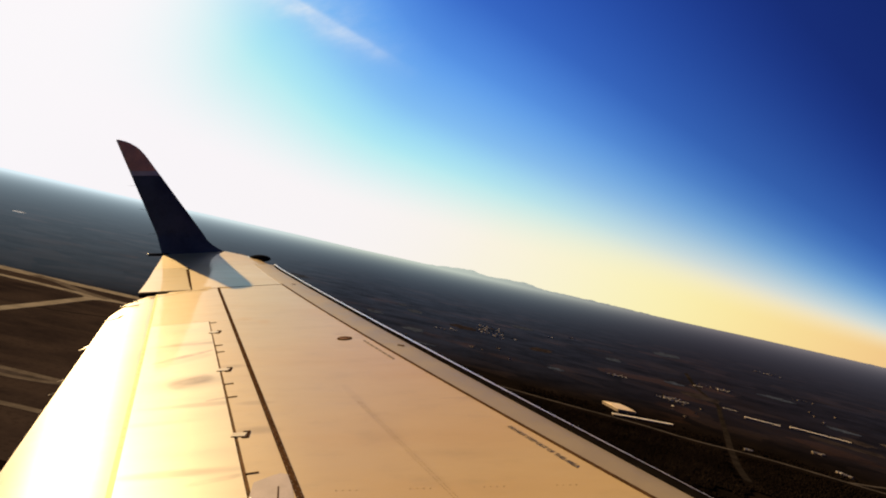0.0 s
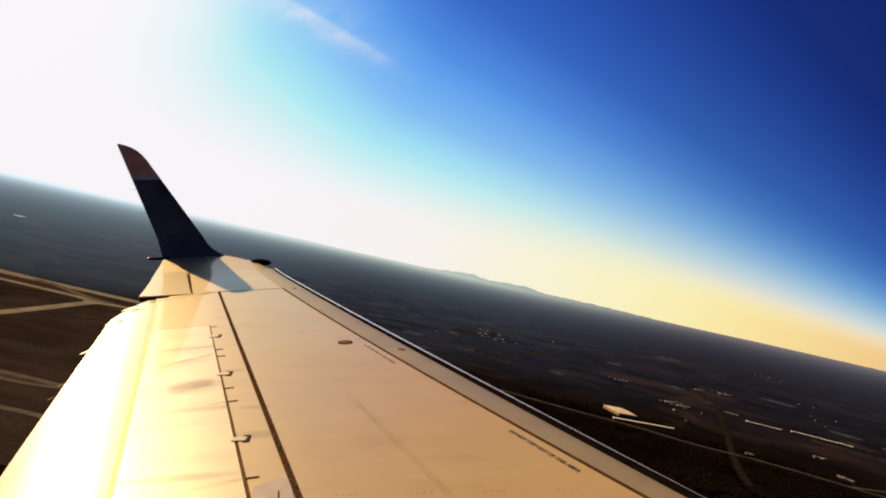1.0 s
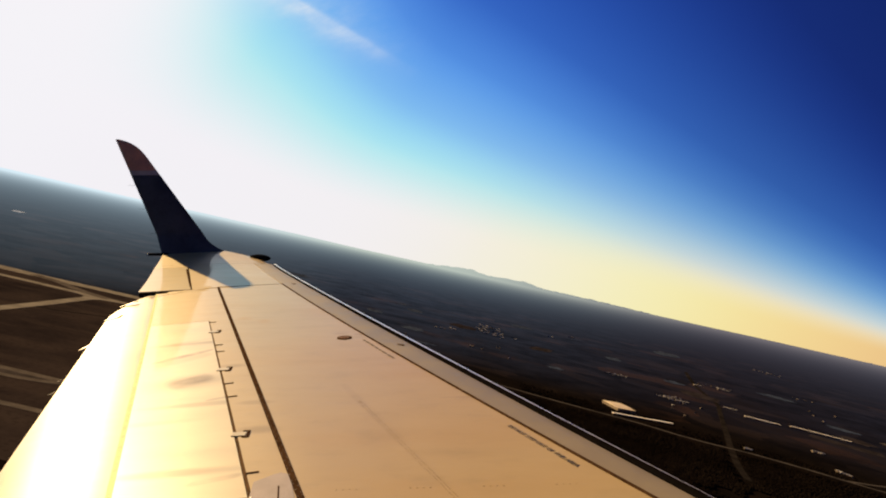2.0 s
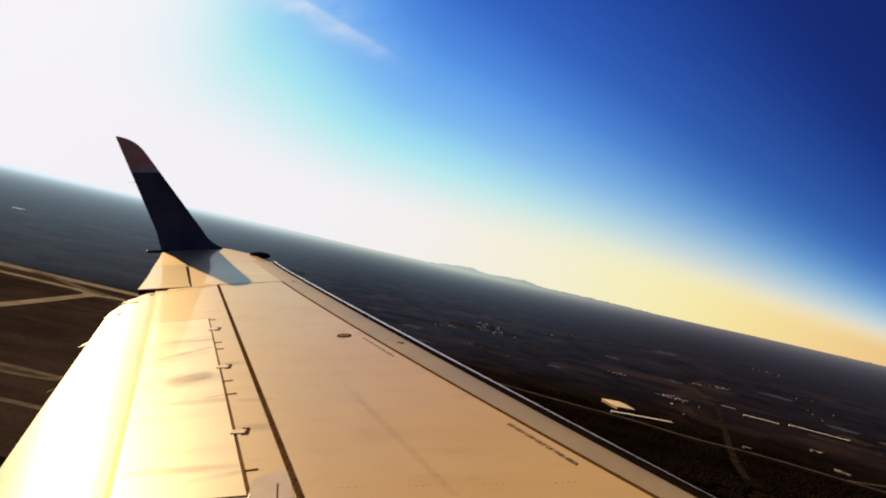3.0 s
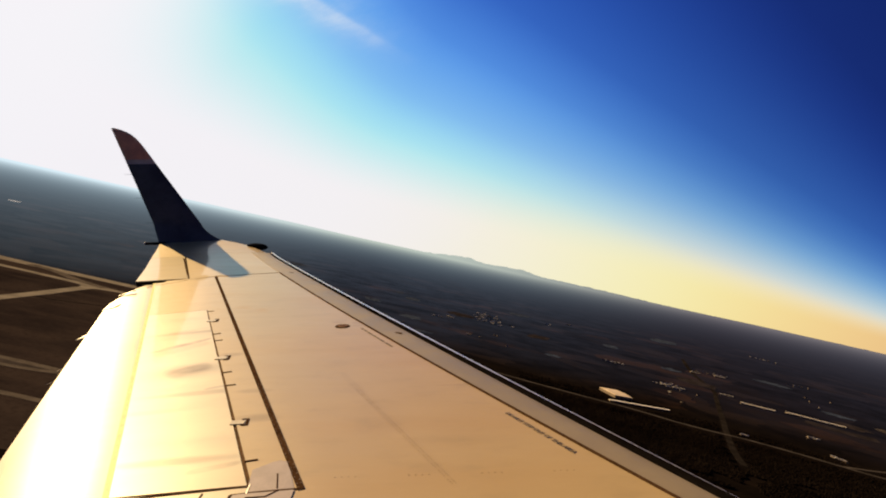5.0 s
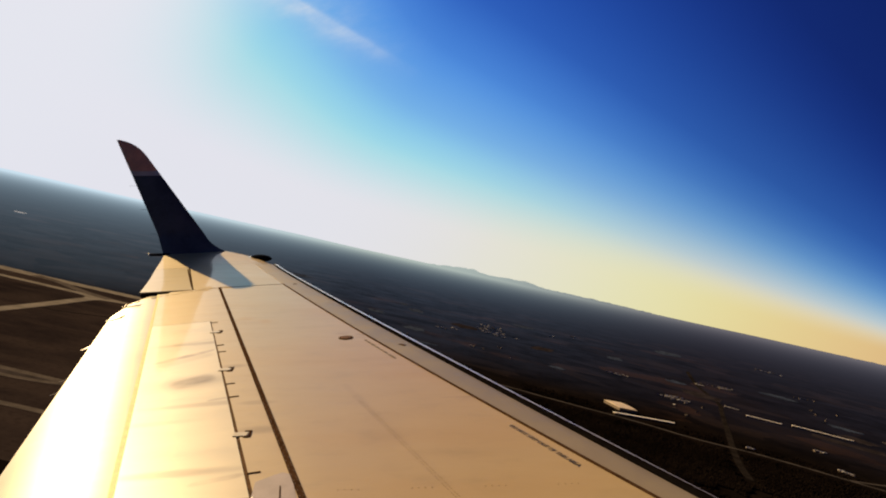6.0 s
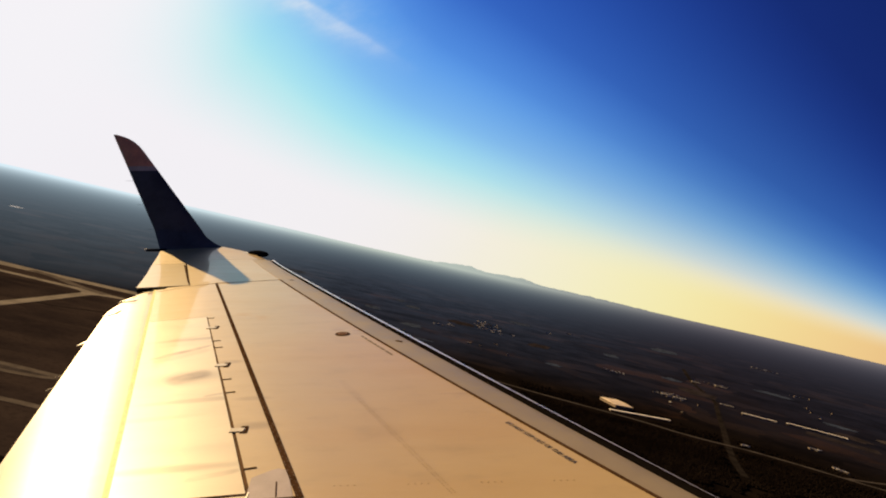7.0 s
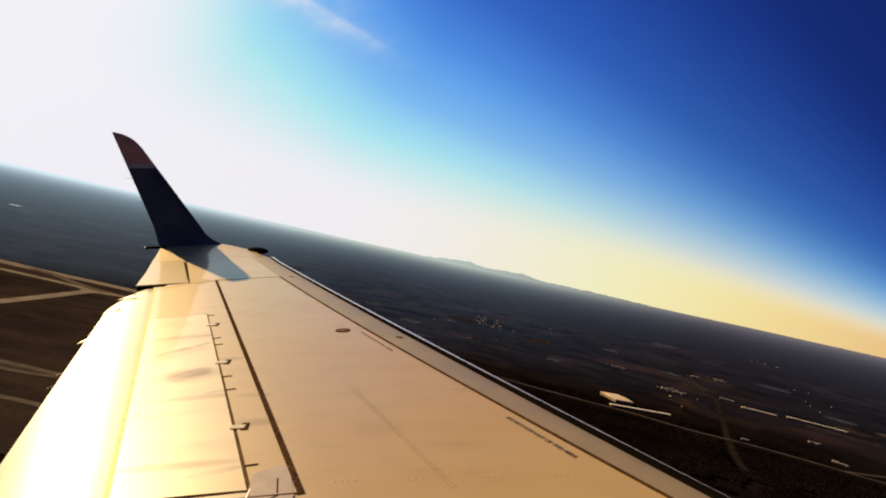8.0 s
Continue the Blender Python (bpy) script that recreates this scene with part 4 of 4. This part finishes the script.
def settle():
    """Rows and loose clusters of small houses; the sunlit ones stand in rows."""
    rng = random.Random(5)
    pale, dark = house(M_PALE, "small house with a pale sunlit roof"), house(M_DARKROOF, "small house with a dark shingle roof")
    spots = []
    for (x0, y0), (x1, y1), count, wide in (((718, 2590), (792, 2592), 8, 4), ((735, 2570), (800, 2575), 7, 4), ((840, 2330), (940, 2350), 9, 12), ((860, 2310), (925, 2270), 6, 10), ((1129, 2730), (1290, 2722), 8, 6),
                                            ((1150, 1893), (1185, 1885), 7, 10), ((1080, 1660), (1100, 1625), 9, 8), ((857, 1690), (875, 1680), 4, 5), ((1627, 3270), (1732, 3212), 9, 10), ((689, 3260), (725, 3265), 4, 8),
                                            ((570, 3170), (603, 3170), 3, 8), ((1567, 2785), (1657, 2770), 5, 8), ((94, 2855), (124, 2825), 5, 10), ((32, 2805), (75, 2790), 5, 12), ((372, 2935), (401, 2915), 3, 10),
                                            ((215, 2955), (330, 2890), 18, 22), ((222, 3010), (338, 2950), 20, 24), ((228, 3070), (342, 3030), 16, 24), ((236, 3110), (330, 3080), 8, 20)):
        for i in range(count):
            t = (i + rng.uniform(0.2, 0.8)) / count
            spots.append((x0 + (x1 - x0) * t + rng.uniform(-wide, wide) * 0.4, y0 + (y1 - y0) * t + rng.uniform(-wide, wide), rng.choice((-20, -10, 60)) + rng.uniform(-8, 8), rng.random() < 0.75))
    for cx, cy, n in ((250, 2560, 6), (-120, 2480, 5), (900, 2150, 5), (1560, 2500, 6)):
        for i in range(n):
            spots.append((cx + rng.uniform(-90, 90), cy + rng.uniform(-120, 120), rng.uniform(-60, 60), rng.random() < 0.25))
    done = set()
    for x, y, a, lit in spots:
        m = pose(x, y, rise_at(x, y), 0, 0, a)
        kind = pale if lit else dark
        if lit in done:
            copy_thing(kind, m)
        else:
            kind.matrix_world = m
            done.add(lit)
    return spots


def parked_airplane():
    """A small jet on the apron: nose to +x."""
    jet = tagged(new("parked_airplane"), "small white jet parked on the concrete apron", "airplane", "parked airplanes")
    bm = bmesh.new()
    prev = None
    for x, r, z in ((-13, 0.15, 3.0), (-11, 0.7, 2.8), (-7, 1.3, 2.5), (8, 1.35, 2.4), (11, 1.0, 2.2), (13, 0.2, 2.0)):
        ring = [bm.verts.new((x, r * math.cos(2 * math.pi * k / 12), z + r * math.sin(2 * math.pi * k / 12))) for k in range(12)]
        if prev:
            for k in range(12):
                bm.faces.new((prev[k], prev[(k + 1) % 12], ring[(k + 1) % 12], ring[k]))
        else:
            bm.faces.new(ring)
        prev = ring
    bm.faces.new(prev[::-1])
    part("fuselage", bm, M_WHITE, jet, "", True)

    def plate(name, pts, thick, axis):
        bm = bmesh.new()
        lo = [bm.verts.new(p) for p in pts]
        hi = [bm.verts.new(Vector(p) + Vector(axis) * thick) for p in pts]
        bm.faces.new(lo)
        bm.faces.new(hi[::-1])
        for k in range(len(pts)):
            j = (k + 1) % len(pts)
            bm.faces.new((lo[k], lo[j], hi[j], hi[k]))
        part(name, bm, M_WHITE, jet)
    for s in (1, -1):
        plate("wing", [(2, 0.5 * s, 1.5), (-2, 0.5 * s, 1.5), (-4.5, 10.5 * s, 2.0), (-3.2, 10.5 * s, 2.0)], 0.25, (0, 0, 1))
        plate("tailplane", [(-10.5, 0, 6.2), (-12.5, 0, 6.2), (-13.6, 4 * s, 6.3), (-12.4, 4 * s, 6.3)], 0.15, (0, 0, 1))
        bm = bmesh.new()
        bmesh.ops.create_cone(bm, cap_ends=True, segments=12, radius1=0.65, radius2=0.5, depth=3.6, matrix=pose(-7.5, 2.0 * s, 3.0, 0, -90, 0))
        part("engine", bm, M_PALE, jet)
    plate("fin", [(-8.5, -0.1, 3.4), (-12.4, -0.1, 3.2), (-13.2, -0.1, 6.4), (-11.0, -0.1, 6.4)], 0.2, (0, 1, 0))
    for x, y in ((9, 0), (-1.5, 1.6), (-1.5, -1.6)):
        bm = bmesh.new()
        box(bm, x - 0.35, x + 0.35, y - 0.15, y + 0.15, 0.1, 1.6)
        part("gear", bm, M_DARKROOF, jet)
    return jet


jet = parked_airplane()
jet.matrix_world = pose(-1380, 636, 0.12, 0, 0, 60)
for x, y, a in ((-1300, 600, 70), (-1470, 600, 40)):
    copy_thing(jet, pose(x, y, 0.12, 0, 0, a))
SPOTS = settle()


def woods():
    """Bare winter woods as many small uneven crowns, in patches and hedgerows, thinning out with distance."""
    rng = np.random.default_rng(3)
    n = 300000
    r = rng.uniform(800, 1980, n)
    a = np.radians(rng.uniform(-12, 40, n))
    x, y = r * np.sin(a), r * np.cos(a)
    keep = []
    for i in range(n):
        f = noise.fractal((x[i] * 0.0021, y[i] * 0.0021, 0.7), 0.7, 2.1, 5)
        if f > -0.45 and rng.random() > (r[i] - 1640) / 330 and not (x[i] < -240 and y[i] < 2010):
            keep.append(i)
    taken = []
    for ob in scene.objects:
        if ob.type == "MESH" and ob.name.split("_")[0] in ("road", "runway", "taxiway", "apron", "field"):
            rim = [v.co for v in ob.data.vertices]
            taken += [(p.x * f, p.y * f) for p in rim for f in (1.0, 0.993, 0.986, 0.979)]
            taken += [tuple(rim[k].lerp(rim[k + 4], t).xy) for k in range(len(rim) - 4) for t in (0.25, 0.5, 0.75)]
    taken += [(s[0] + dx, s[1] + dy) for s in SPOTS for dx in (-14, 14) for dy in (-14, 14)]
    for ob in scene.objects:
        if ob.parent is None and ob.name.split(".")[0] in ("warehouse", "shed", "unit"):
            wall = next(c for c in ob.children if c.name.startswith("wall"))
            l, w = max(v.co.x for v in wall.data.vertices) + 12, max(v.co.y for v in wall.data.vertices)
            taken += [tuple((ob.matrix_basis @ Vector((u, v, 0))).xy) for u in span(-l, l, 24) for v in span(-w - 40, w + 10, 14)]
    cells = {(int(px // 16), int(py // 16)) for px, py in taken}
    keep = [i for i in keep if (int(x[i] // 16), int(y[i] // 16)) not in cells][:215000]
    base = np.array([(0, 0, 0), (1, 0, .45), (.1, .95, .5), (-.9, .1, .4), (.05, -.95, .45), (.35, .3, .95), (-.4, -.25, 1.0)])
    tris = np.array([(0, 2, 1), (0, 3, 2), (0, 4, 3), (0, 1, 4), (1, 2, 5), (2, 3, 6), (2, 6, 5), (3, 4, 6), (4, 1, 5), (4, 5, 6)])
    verts, faces = [], []
    for k, i in enumerate(keep):
        s = rng.uniform(1.2, 2.5)
        v = base * (s, s, s * rng.uniform(1.0, 2.2)) + rng.normal(0, 0.16 * s, base.shape)
        v[0, 2] = -0.5
        c, q = math.cos(i), math.sin(i)
        verts.append(np.column_stack((x[i] + v[:, 0] * c - v[:, 1] * q, y[i] + v[:, 0] * q + v[:, 1] * c, v[:, 2] + (far_height(r[i], a[i])))))
        faces.append(tris + 7 * k)
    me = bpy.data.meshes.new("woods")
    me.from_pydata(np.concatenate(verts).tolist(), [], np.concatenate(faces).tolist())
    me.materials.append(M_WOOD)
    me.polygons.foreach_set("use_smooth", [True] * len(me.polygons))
    tagged(new("woods", me), "bare winter woods covering the land, coloured near black for shade", "woods", kind="stuff")


woods()
